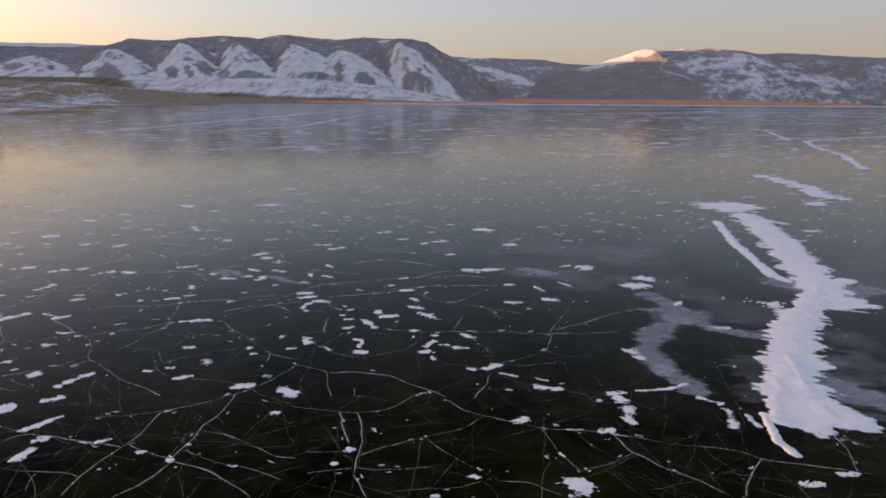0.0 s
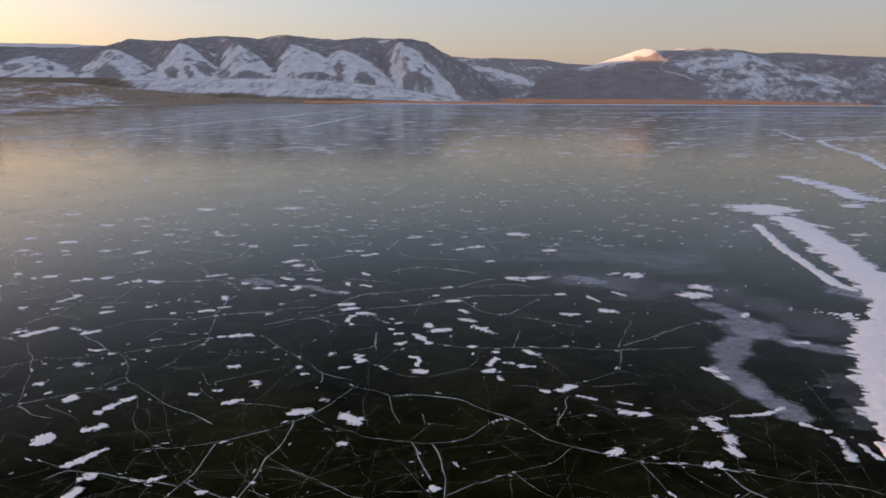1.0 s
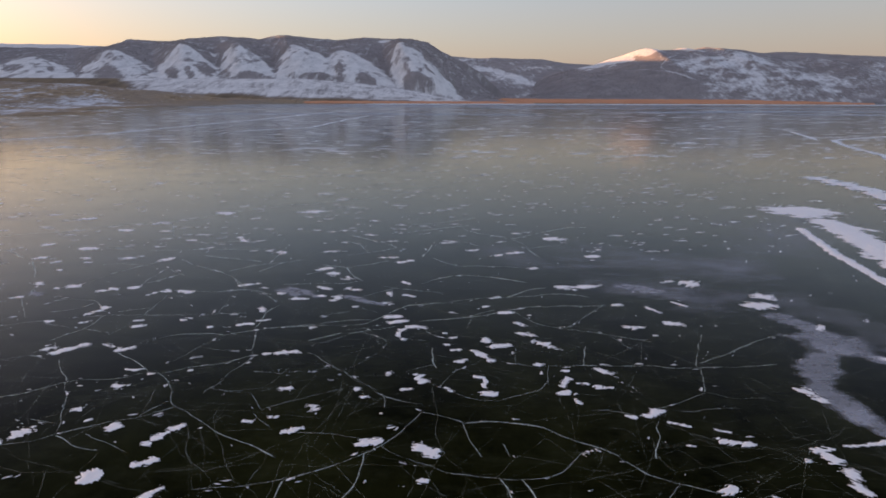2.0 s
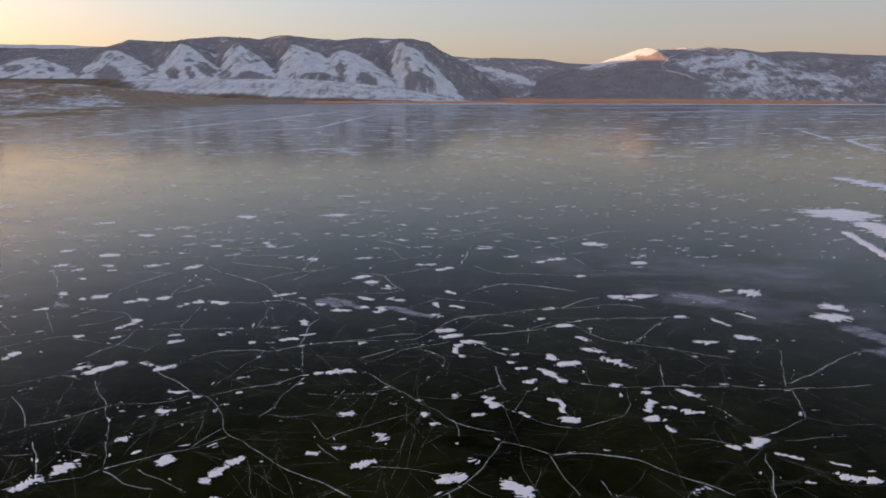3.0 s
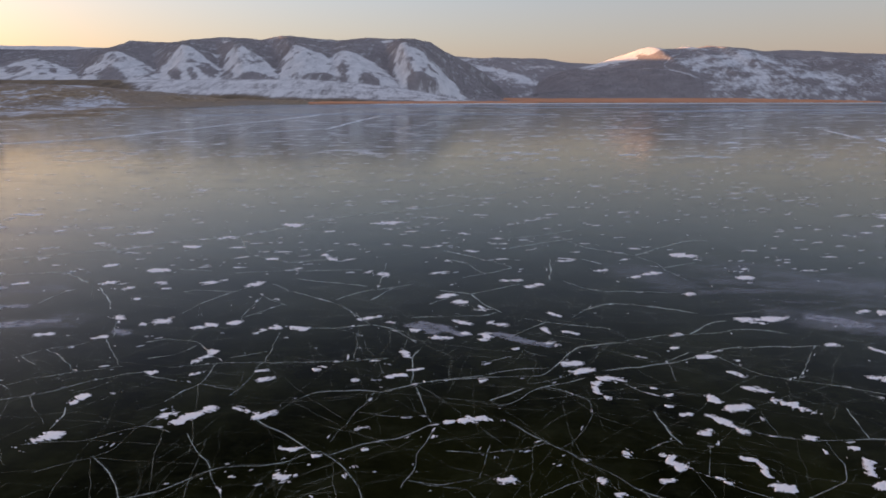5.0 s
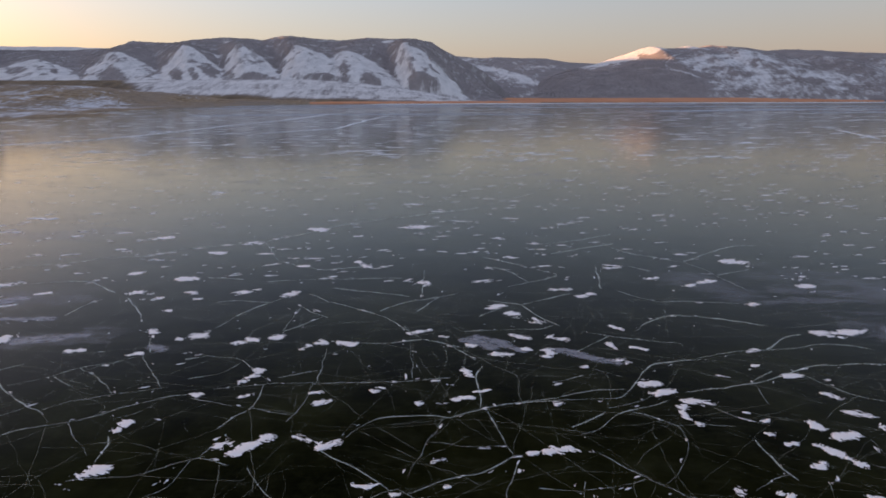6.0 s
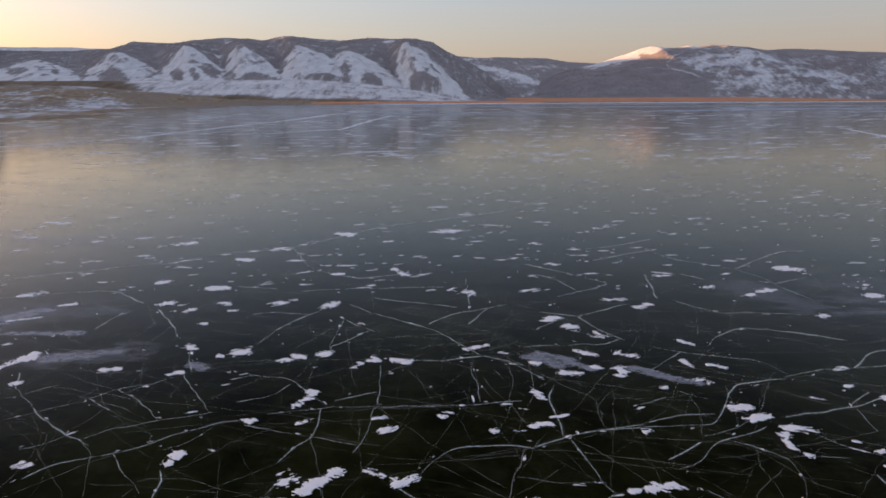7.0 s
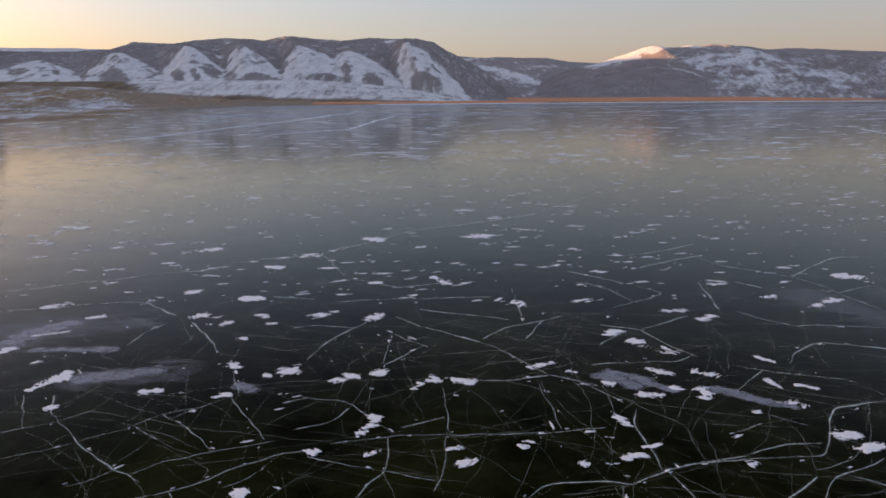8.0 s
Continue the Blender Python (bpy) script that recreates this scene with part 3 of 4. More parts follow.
snow_patch([(-0.05, 24.65), (0.23, 24.60)], 0.10)
snow_patch([(0.93, 25.74), (1.29, 25.51)], 0.20)
snow_patch([(0.57, 24.37), (1.00, 24.31)], 0.14)
snow_patch([(-0.40, 23.42), (-0.36, 23.17)], 0.09)
snow_patch([(-0.38, 25.74), (-0.29, 25.74)], 0.10)
snow_patch([(3.28, 30.33), (3.80, 30.33)], 0.17)
snow_patch([(5.00, 33.07), (5.36, 32.35)], 0.11)
snow_patch([(6.57, 33.91), (6.99, 33.26)], 0.09)
snow_patch([(3.46, 33.45), (3.81, 33.45)], 0.14)
snow_patch([(-2.14, 32.23), (-1.79, 32.28)], 0.14)
snow_patch([(-2.38, 34.45), (-2.09, 34.59)], 0.12)
snow_patch([(-2.82, 33.13), (-2.73, 33.13)], 0.12)
snow_patch([(-17.60, 21.14), (-17.48, 21.31)], 0.22)
snow_patch([(-18.17, 20.32), (-18.01, 20.52)], 0.16)
snow_patch([(-15.00, 21.37), (-14.91, 21.60)], 0.14)
snow_patch([(-13.53, 20.63), (-13.24, 21.11), (-12.88, 21.66)], 0.14)
snow_patch([(-9.69, 21.23), (-9.30, 21.45)], 0.11)
snow_patch([(-7.42, 20.55), (-6.82, 20.71)], 0.15)
snow_patch([(-5.58, 20.31), (-5.24, 20.12)], 0.20)
snow_patch([(-11.10, 21.87), (-10.86, 21.87)], 0.08)
snow_patch([(-10.34, 22.11), (-10.19, 22.17)], 0.08)
snow_patch([(1.74, 22.31), (2.17, 22.68)], 0.15)
snow_patch([(1.00, 22.30), (1.21, 22.21)], 0.08)
snow_patch([(2.20, 21.92), (2.76, 21.63)], 0.06)
snow_patch([(3.39, 21.49), (3.82, 21.30)], 0.06)
snow_patch([(-32.60, 35.64), (-32.54, 36.23)], 0.27)
snow_patch([(-28.10, 28.53), (-27.90, 28.47)], 0.15)
snow_patch([(-26.94, 36.81), (-26.58, 36.49)], 0.19)
snow_patch([(-16.72, 31.05), (-16.64, 31.05)], 0.11)
snow_patch([(-15.15, 30.18), (-15.12, 30.18)], 0.11)
snow_patch([(-13.97, 30.47), (-13.43, 30.58)], 0.11)
snow_patch([(-11.39, 36.21), (-10.97, 35.97)], 0.23)
snow_patch([(-9.96, 35.96), (-9.42, 35.84)], 0.20)
snow_patch([(-4.82, 29.51), (-4.75, 29.51)], 0.08)
snow_patch([(-4.73, 28.23), (-4.66, 28.23)], 0.10)
snow_patch([(-3.16, 28.89), (-3.04, 28.58)], 0.15)
snow_patch([(-6.82, 34.92), (-6.38, 34.64)], 0.11)
snow_patch([(-33.05, 34.82), (-32.79, 35.35)], 0.20)
snow_patch([(-34.30, 37.22), (-34.22, 37.22)], 0.13)
snow_patch([(-31.62, 33.51), (-31.55, 33.51)], 0.15)
snow_patch([(-27.28, 39.44), (-27.18, 39.44)], 0.19)
snow_patch([(-36.15, 39.87), (-35.02, 40.38)], 0.09)
snow_patch([(-26.46, 34.22), (-26.15, 34.42)], 0.13)
snow_patch([(-26.96, 33.25), (-26.89, 33.25)], 0.09)
snow_patch([(-18.78, 30.91), (-18.46, 31.02)], 0.08)
snow_patch([(-22.69, 30.85), (-22.57, 30.76)], 0.13)
snow_patch([(-7.53, 41.57), (-6.88, 41.93)], 0.17)
snow_patch([(-13.29, 30.98), (-12.75, 31.16)], 0.06)
snow_patch([(-7.32, 31.64), (-6.96, 31.70)], 0.18)
snow_patch([(-9.16, 33.02), (-9.04, 33.02)], 0.14)
snow_patch([(-7.05, 37.34), (-6.73, 36.92)], 0.13)
snow_patch([(-7.71, 35.37), (-7.51, 34.79)], 0.10)
snow_patch([(-15.74, 36.51), (-14.94, 36.90)], 0.13)
snow_patch([(-14.40, 36.10), (-14.28, 36.10)], 0.10)
snow_patch([(6.05, 20.25), (6.14, 19.83)], 0.21)
snow_patch([(6.14, 19.14), (6.01, 18.39)], 0.18)
snow_patch([(4.94, 17.67), (5.31, 17.78)], 0.10)
snow_patch([(5.30, 19.73), (5.38, 19.73)], 0.10)
snow_patch([(6.92, 20.53), (7.95, 20.63), (8.83, 21.10)], 0.08)
snow_patch([(8.90, 20.00), (9.41, 19.59)], 0.10)
snow_patch([(9.44, 19.00), (9.21, 18.08)], 0.16)
snow_patch([(9.91, 18.82), (10.02, 18.09)], 0.09)
snow_patch([(9.70, 14.95), (10.20, 15.04)], 0.11)
snow_patch([(11.01, 15.49), (11.44, 15.55)], 0.09)
snow_patch([(3.52, 14.93), (3.69, 14.68)], 0.22)
snow_patch([(2.45, 18.30), (2.65, 18.45)], 0.16)
snow_patch([(3.60, 18.10), (3.65, 18.10)], 0.12)
snow_patch([(-0.77, 20.19), (-0.69, 20.19)], 0.14)
snow_patch([(5.25, 30.89), (5.80, 30.71)], 0.23)
snow_patch([(-5.44, 18.70), (-5.28, 18.78)], 0.11)
snow_patch([(-12.75, 17.53), (-12.53, 17.87), (-12.21, 18.38)], 0.11)
snow_patch([(-11.99, 15.98), (-11.90, 16.33)], 0.14)
snow_patch([(-12.12, 16.94), (-11.83, 17.01)], 0.12)
snow_patch([(-13.32, 19.45), (-12.97, 19.66)], 0.13)
snow_patch([(-10.23, 16.87), (-9.90, 17.04)], 0.08)
snow_patch([(-8.66, 16.37), (-8.60, 16.37)], 0.11)
snow_patch([(-7.70, 15.95), (-7.64, 15.95)], 0.08)
snow_patch([(-5.78, 15.69), (-5.72, 15.69)], 0.08)
snow_patch([(-2.69, 16.54), (-2.62, 16.54)], 0.10)
snow_patch([(-3.06, 15.81), (-2.99, 15.81)], 0.08)
snow_patch([(0.87, 15.29), (0.93, 15.29)], 0.09)
snow_patch([(-0.19, 14.40), (-0.13, 14.40)], 0.09)
snow_patch([(7.68, 24.23), (7.94, 23.54)], 0.23)
snow_patch([(11.63, 30.12), (12.08, 30.58)], 0.14)
snow_patch([(12.41, 26.94), (12.79, 26.95)], 0.20)
snow_patch([(-10.35, 34.06), (-10.15, 34.37)], 0.18)
snow_patch([(-11.17, 38.98), (-11.07, 38.88)], 0.28)
snow_patch([(-11.99, 39.87), (-11.71, 39.99)], 0.30)
snow_patch([(-8.68, 42.75), (-7.99, 42.65)], 0.22)
snow_patch([(-3.19, 44.73), (-2.90, 44.73)], 0.39)
snow_patch([(1.50, 36.40), (2.18, 36.28), (3.50, 36.64)], 0.24)
snow_patch([(-1.52, 43.37), (-0.05, 44.16)], 0.22)
snow_patch([(4.44, 43.11), (4.93, 43.31)], 0.24)
snow_patch([(0.35, 40.17), (0.54, 40.17)], 0.23)
snow_patch([(7.24, 37.36), (7.79, 37.67)], 0.17)
snow_patch([(8.29, 37.33), (8.59, 37.21)], 0.52)
snow_patch([(-1.31, 26.25), (-1.23, 26.28)], 0.13)
snow_patch([(-16.71, 22.59), (-16.65, 22.60)], 0.11)
snow_patch([(-16.01, 21.91), (-15.96, 21.93)], 0.08)
snow_patch([(-28.99, 44.83), (-28.69, 44.73)], 0.45)
snow_patch([(-30.25, 42.18), (-30.06, 42.28)], 0.30)
snow_patch([(-24.47, 42.20), (-24.37, 42.30)], 0.37)
snow_patch([(-29.01, 50.62), (-28.72, 50.72)], 0.42)
snow_patch([(-19.49, 48.40), (-18.80, 47.32)], 0.22)
snow_patch([(-15.45, 43.80), (-15.25, 43.90)], 0.36)
snow_patch([(-22.21, 42.01), (-21.92, 42.21)], 0.26)
snow_patch([(-22.23, 35.81), (-22.01, 35.79)], 0.23)
snow_patch([(-21.29, 35.94), (-21.09, 36.02)], 0.26)
snow_patch([(-19.27, 35.55), (-19.14, 35.55)], 0.20)
snow_patch([(-18.49, 35.45), (-17.96, 35.36)], 0.18)
snow_patch([(-24.51, 36.29), (-24.36, 36.35)], 0.28)
snow_patch([(-29.09, 34.64), (-28.60, 34.64)], 0.15)
snow_patch([(-14.26, 18.78), (-14.24, 18.88)], 0.23)
snow_patch([(3.37, 20.82), (4.19, 20.58)], 0.14)
snow_patch([(11.39, 35.00), (11.66, 35.01)], 0.47)
snow_patch([(10.42, 33.36), (11.20, 33.49)], 0.41)
snow_patch([(16.24, 30.56), (16.44, 30.47)], 0.52)
snow_patch([(28.80, 48.70), (29.50, 48.90)], 0.38)
snow_patch([(27.40, 53.20), (28.20, 51.80)], 0.53)
snow_patch([(-36.31, 38.33), (-36.27, 38.41)], 0.25)
snow_patch([(-37.81, 43.82), (-37.52, 43.92)], 0.35)
snow_patch([(-34.96, 42.06), (-34.57, 42.26)], 0.19)
snow_patch([(-31.74, 46.00), (-31.64, 46.00)], 0.30)
snow_patch([(-29.37, 42.08), (-29.17, 42.08)], 0.17)
snow_patch([(-28.58, 41.30), (-28.48, 41.40)], 0.22)
snow_patch([(-27.41, 42.29), (-27.21, 42.29)], 0.24)
snow_patch([(-26.62, 41.21), (-26.42, 41.21)], 0.17)
snow_patch([(-25.29, 35.80), (-25.23, 35.82)], 0.15)
snow_patch([(-22.66, 35.44), (-22.53, 35.49)], 0.19)
snow_patch([(-19.95, 34.79), (-19.69, 35.14)], 0.13)
snow_patch([(-10.25, 37.93), (-10.18, 37.83)], 0.27)
snow_patch([(2.97, 48.29), (3.26, 48.09)], 0.39)
snow_patch([(-0.05, 43.96), (0.34, 44.26)], 0.09)
snow_patch([(-13.31, 35.11), (-13.23, 35.14)], 0.15)
snow_patch([(-10.35, 34.65), (-10.01, 34.78)], 0.14)
snow_patch([(-11.11, 34.69), (-11.00, 34.77)], 0.15)
snow_patch([(-12.30, 34.30), (-11.87, 34.24)], 0.17)
snow_patch([(-7.64, 33.58), (-7.52, 33.57)], 0.16)
snow_patch([(-16.68, 58.70), (-16.29, 58.71)], 0.55)
snow_patch([(-34.52, 55.20), (-33.83, 55.21)], 0.35)
snow_patch([(-48.38, 63.00), (-46.81, 62.90)], 0.40)
snow_patch([(-17.61, 69.78), (-16.82, 69.69)], 0.52)
snow_patch([(-23.84, 58.29), (-23.55, 58.19)], 0.51)
snow_patch([(-20.59, 55.65), (-20.30, 55.95)], 0.25)
snow_patch([(-27.65, 53.37), (-26.96, 53.47)], 0.27)
snow_patch([(-22.82, 47.50), (-22.62, 47.50)], 0.24)

frost_veil([(-31.71, 35.71), (-29.40, 36.40)], 0.49)
frost_veil([(-36.71, 38.95), (-36.32, 40.19), (-35.54, 41.27)], 0.65)
frost_veil([(-12.97, 35.99), (-12.09, 35.51), (-11.25, 34.53)], 0.25)
frost_veil([(-9.70, 34.61), (-9.14, 34.18), (-8.44, 33.70), (-7.84, 33.46)], 0.28)
frost_veil([(-35.18, 38.33), (-32.02, 38.30)], 0.29)
frost_veil([(-25.97, 35.06), (-25.49, 34.75)], 0.28)
frost_veil([(10.58, 31.78), (11.16, 30.84), (11.61, 29.69)], 0.67)
frost_veil([(11.10, 28.44), (11.84, 28.29)], 1.15)
frost_veil([(10.88, 27.65), (9.60, 26.53), (8.67, 25.17), (8.31, 23.66), (8.42, 22.31)], 0.63)
frost_veil([(8.42, 22.31), (8.66, 21.47), (9.06, 20.65)], 0.54)
frost_veil([(12.15, 26.94), (12.93, 26.39), (13.83, 25.93)], 0.46)
frost_veil([(14.08, 21.18), (14.14, 20.29), (15.05, 19.88), (15.40, 19.28)], 0.72)
frost_veil([(19.00, 34.29), (20.33, 32.20), (23.11, 32.78)], 0.99)
frost_veil([(4.95, 36.55), (6.17, 35.71)], 0.58)
frost_veil([(-13.36, 35.78), (-12.43, 34.97)], 0.34)

snow_film([(5.31, 36.69), (7.91, 35.47), (10.26, 34.35)], 2.02)
snow_film([(3.7, 42.2), (8.0, 41.0), (12.7, 41.1)], 1.63)
snow_film([(10.84, 38.99), (13.11, 38.52)], 1.29)
snow_film([(17.9, 54.1), (20.9, 48.3)], 1.74)
snow_film([(12.57, 34.13), (13.86, 31.09), (14.68, 28.51)], 1.35)
snow_film([(-37.30, 40.19), (-35.16, 42.35)], 1.72)
snow_film([(12.15, 23.17), (11.17, 20.24)], 0.63)
snow_film([(-32.44, 35.26), (-28.26, 36.14)], 0.83)
snow_film([(17.48, 25.67), (16.17, 22.19), (14.54, 19.47)], 1.10)
snow_film([(32.17, 46.61), (24.02, 34.41)], 2.40)
snow_film([(27.79, 57.34), (21.41, 50.53), (16.75, 45.13)], 2.60)
snow_film([(15.41, 23.23), (14.42, 20.73)], 0.80)
snow_film([(5.29, 36.44), (6.92, 35.67), (7.77, 33.91)], 1.30)
snow_film([(4.85, 45.07), (7.96, 42.62), (12.28, 41.51)], 2.20)
snow_film([(-1.58, 45.22), (0.65, 41.83)], 1.60)
snow_film([(-49.40, 57.71), (-44.02, 55.90), (-39.47, 57.48)], 2.20)
snow_film([(-35.80, 39.66), (-35.00, 40.85), (-33.07, 41.26)], 1.20)

tagged(new("snow_crumbs", mesh_of("snow_crumbs", CRUMBS[0], CRUMBS[1], BLOWN, attribute={"cover": CRUMBS[2]})),
       "small crumbs of snow strewn round the patches", "snow", kind="stuff")


# ---------- pale frosted ice towards the far shore ----------
def frost_sheet(path, half, label):
    COUNT[0] += 1
    me = drift_mesh("frost_sheet", [(path, half)], half / 7, FAR_FROST, rise=0.01, ragged=0.9, seed=COUNT[0] * 17, slant=(1, 0), wind=0.35, cover=True)
    tagged(new("frost_sheet", me), label, "frost", "frosted strips of the far ice")


frost_sheet([(-120, 930), (200, 1010), (620, 1060), (900, 1000)], 55, "long pale strip of frosted ice near the far shore")
tagged(new("shore_snow", drift_mesh("shore_snow", [([(-80, 1010), (150, 1070), (420, 1100), (600, 1090), (860, 1120)], 48)], 7, BLOWN, rise=0.3, ragged=0.9, seed=3, slant=(1, 0), wind=0.3, cover=True)),
       "white band of drifted snow along the far shore", "snow drift", "snow drifts")
frost_sheet([(-260, 800), (-60, 850), (140, 830), (300, 870)], 40, "broad pale strip of frosted ice off the far shore")
frost_sheet([(60, 640), (260, 690), (520, 660)], 34, "pale strip of frosted ice far out on the lake")
frost_sheet([(-150, 380), (-60, 400), (40, 390)], 13, "narrow pale strip of frosted ice on the open lake")
frost_sheet([(150, 470), (260, 520), (420, 500)], 28, "pale strip of frosted ice on the open lake")
frost_sheet([(230, 420), (330, 400), (420, 430)], 16, "narrow pale strip of frosted ice on the open lake")
frost_sheet([(-230, 620), (-120, 700), (60, 720)], 30, "pale strip of frosted ice beside the headland")


# ---------- cracks ----------
def ribbon(path, half, level, verts, faces, cover, seed, wander=0.05, ends=True, step=0.22):
    """A flat strip along a path that wavers a little and thins out to its ends."""
    p = np.array(path, dtype=float)
    p = np.vstack([2 * p[0] - p[1], p, 2 * p[-1] - p[-2]])
    line = []
    for i in range(1, len(p) - 2):
        steps = max(3, int(np.linalg.norm(p[i + 1] - p[i]) / step))
        for k in np.arange(steps) / steps:
            line.append(0.5 * (2 * p[i] + (p[i + 1] - p[i - 1]) * k + (2 * p[i - 1] - 5 * p[i] + 4 * p[i + 1] - p[i + 2]) * k * k
                               + (3 * p[i] - p[i - 1] - 3 * p[i + 1] + p[i + 2]) * k ** 3))
    line.append(p[-2])
    line = np.array(line)
    d = np.gradient(line, axis=0)
    d = d / (np.linalg.norm(d, axis=1)[:, None] + 1e-9)
    side = np.stack([-d[:, 1], d[:, 0]], 1)
    run = np.arange(len(line)) * step
    s = seed
    kinks = np.interp(run, np.arange(0, run[-1] + 0.9, 0.45), np.random.default_rng(s).uniform(-1, 1, len(np.arange(0, run[-1] + 0.9, 0.45))))
    line = line + side * (wander * (grain(run, 0 * run, 2.2, s, 4) + 0.55 * kinks))[:, None]
    wide = half * (1 + 0.9 * grain(run, 0 * run, 0.8, s + 3, 3))
    k = np.arange(len(line)) / (len(line) - 1)
    fade = np.clip(np.minimum(k, 1 - k) * 14 + 0.45, 0, 1) if ends else np.ones(len(line))
    wide = np.maximum(wide * (0.5 + 0.5 * fade), 0.25 * half)
    strength = fade * np.clip(0.80 + 0.50 * grain(run, 0 * run, 1.9, s + 5, 4), 0.25, 1)
    base = len(verts)
    for q, n_, w_, c_ in zip(line, side, wide, strength):
        broad = w_ * max(0.85, (q[1] - 4) / 25)              # wider cracks further out, whose pale faces lean towards the far shore
        off = (n_[0] * broad, n_[1] * broad * max(1.0, (q[1] - 8) / 17))
        verts += [(q[0] - off[0], q[1] - off[1], level), (*q, level), (q[0] + off[0], q[1] + off[1], level)]
        cover += [0.10 * c_, c_, 0.10 * c_]
    for i in range(len(line) - 1):
        o = base + 3 * i
        faces += [(o, o + 1, o + 4, o + 3), (o + 1, o + 2, o + 5, o + 4)]


KINDS = {"b": (0.017, 1.0), "m": (0.022, 1.0), "f": (0.017, 0.74), "w": (0.022, 0.9)}
STEMS = []


def crack(path, kind):
    half, power = KINDS[kind]
    out = sum(p[1] for p in path) / len(path)
    power = min(1.0, power * max(1.0, (out - 2) / 30))
    for (ax, ay), (bx, by) in zip(path[:-1], path[1:]):
        for k in np.arange(0, 1, 0.6 / max(0.6, math.dist((ax, ay), (bx, by)))):
            STEMS.append((ax + k * (bx - ax), ay + k * (by - ay), math.atan2(by - ay, bx - ax)))
    verts, faces, cover = [], [], []
    ribbon(path, half, 0.0025 + 0.0004 * (COUNT[0] % 3), verts, faces, cover, COUNT[0], 0.09, step=0.11)
    me = mesh_of("crack", verts, faces, CRACK, attribute={"cover": np.array(cover) * power})
    ob = part("crack", me, lake)
    COUNT[0] += 1
    if kind in "bmw" and path[0][1] < 38:
        verts, faces, cover = [], [], []
        ribbon([(x + 0.01, y + 0.01) for x, y in path], half * 3.4, 0.0012 + 0.0003 * (COUNT[0] % 3), verts, faces, cover, COUNT[0] - 1, 0.09, step=0.11)
        part("crack_face", mesh_of("crack_face", verts, faces, CRACK_VEIL, attribute={"cover": np.array(cover)}), ob, "pale face of a crack deep in the ice")


crack([(-26.23, 28.86), (-25.70, 29.12), (-25.19, 29.48), (-24.70, 29.93), (-24.15, 30.33), (-23.54, 30.67), (-22.72, 30.94)], "b")
crack([(-22.20, 31.21), (-21.51, 31.40), (-20.77, 31.59), (-20.01, 31.76), (-19.20, 31.74), (-18.39, 31.71), (-17.58, 31.73), (-16.78, 31.76), (-16.02, 31.82), (-15.25, 31.90), (-14.07, 32.05)], "b")
crack([(-24.21, 25.90), (-23.68, 26.07), (-23.11, 26.17), (-22.49, 26.17), (-22.01, 26.47), (-21.51, 26.78), (-20.89, 27.14)], "f")
crack([(-22.98, 24.56), (-22.56, 24.79), (-22.12, 25.04), (-21.66, 25.31), (-21.35, 25.85), (-21.20, 26.96)], "f")
crack([(-21.10, 27.02), (-20.14, 26.70)], "f")
crack([(-21.75, 25.26), (-20.65, 24.22), (-19.99, 23.29)], "m")
crack([(-20.92, 22.52), (-20.57, 22.79), (-19.99, 23.29)], "m")
crack([(-19.99, 23.29), (-19.25, 23.66), (-18.87, 24.01), (-18.48, 24.40), (-18.02, 24.68), (-17.45, 24.78), (-16.89, 24.90), (-16.35, 25.07), (-15.89, 25.41), (-15.43, 25.57)], "m")
crack([(-19.65, 26.59), (-18.25, 24.65)], "m")
crack([(-18.33, 24.56), (-17.48, 23.29), (-17.12, 22.57)], "f")
crack([(-18.00, 27.73), (-17.31, 26.96), (-16.68, 26.41), (-16.10, 25.97), (-15.66, 25.49)], "m")
crack([(-15.43, 25.57), (-14.56, 24.59), (-14.16, 23.88), (-13.85, 23.13), (-13.15, 22.52)], "m")
crack([(-21.18, 28.56), (-20.86, 29.30), (-20.51, 30.09), (-20.62, 31.62)], "f")
crack([(-20.32, 31.69), (-22.04, 33.69), (-23.04, 34.04), (-23.82, 34.24)], "f")
crack([(-19.21, 29.00), (-18.94, 29.93), (-18.87, 31.73)], "f")
crack([(-18.71, 31.72), (-18.91, 34.93)], "f")
crack([(-17.31, 27.93), (-16.82, 28.72), (-16.22, 29.29), (-15.51, 29.40), (-14.78, 29.41), (-14.11, 29.22)], "b")
crack([(-14.11, 29.22), (-12.97, 29.84), (-12.17, 30.18), (-11.39, 30.27), (-10.63, 30.35), (-9.90, 30.40), (-9.14, 30.49), (-8.33, 30.65), (-7.56, 31.77), (-6.60, 33.26), (-5.67, 33.52), (-4.59, 33.77)], "m")
crack([(-12.81, 33.26), (-13.17, 32.05), (-13.12, 29.80)], "m")
crack([(-12.97, 29.84), (-12.36, 27.15)], "m")
crack([(-12.36, 27.15), (-13.26, 26.33), (-13.88, 26.11), (-14.46, 25.88), (-15.26, 25.36)], "m")
crack([(-12.36, 27.15), (-11.25, 27.26), (-10.73, 27.41)], "f")
crack([(-12.34, 26.77), (-12.68, 25.60), (-12.86, 24.77), (-13.11, 23.81)], "f")
crack([(-10.00, 27.34), (-9.44, 26.56), (-8.88, 25.93), (-8.35, 25.35), (-7.85, 24.80), (-7.40, 24.32), (-6.96, 23.79), (-6.52, 23.48), (-6.07, 23.26), (-5.50, 23.05)], "m")
crack([(-6.88, 23.68), (-6.73, 22.81)], "f")
crack([(-10.35, 28.14), (-9.56, 28.56), (-8.81, 29.46), (-8.01, 29.85), (-6.94, 30.43)], "m")
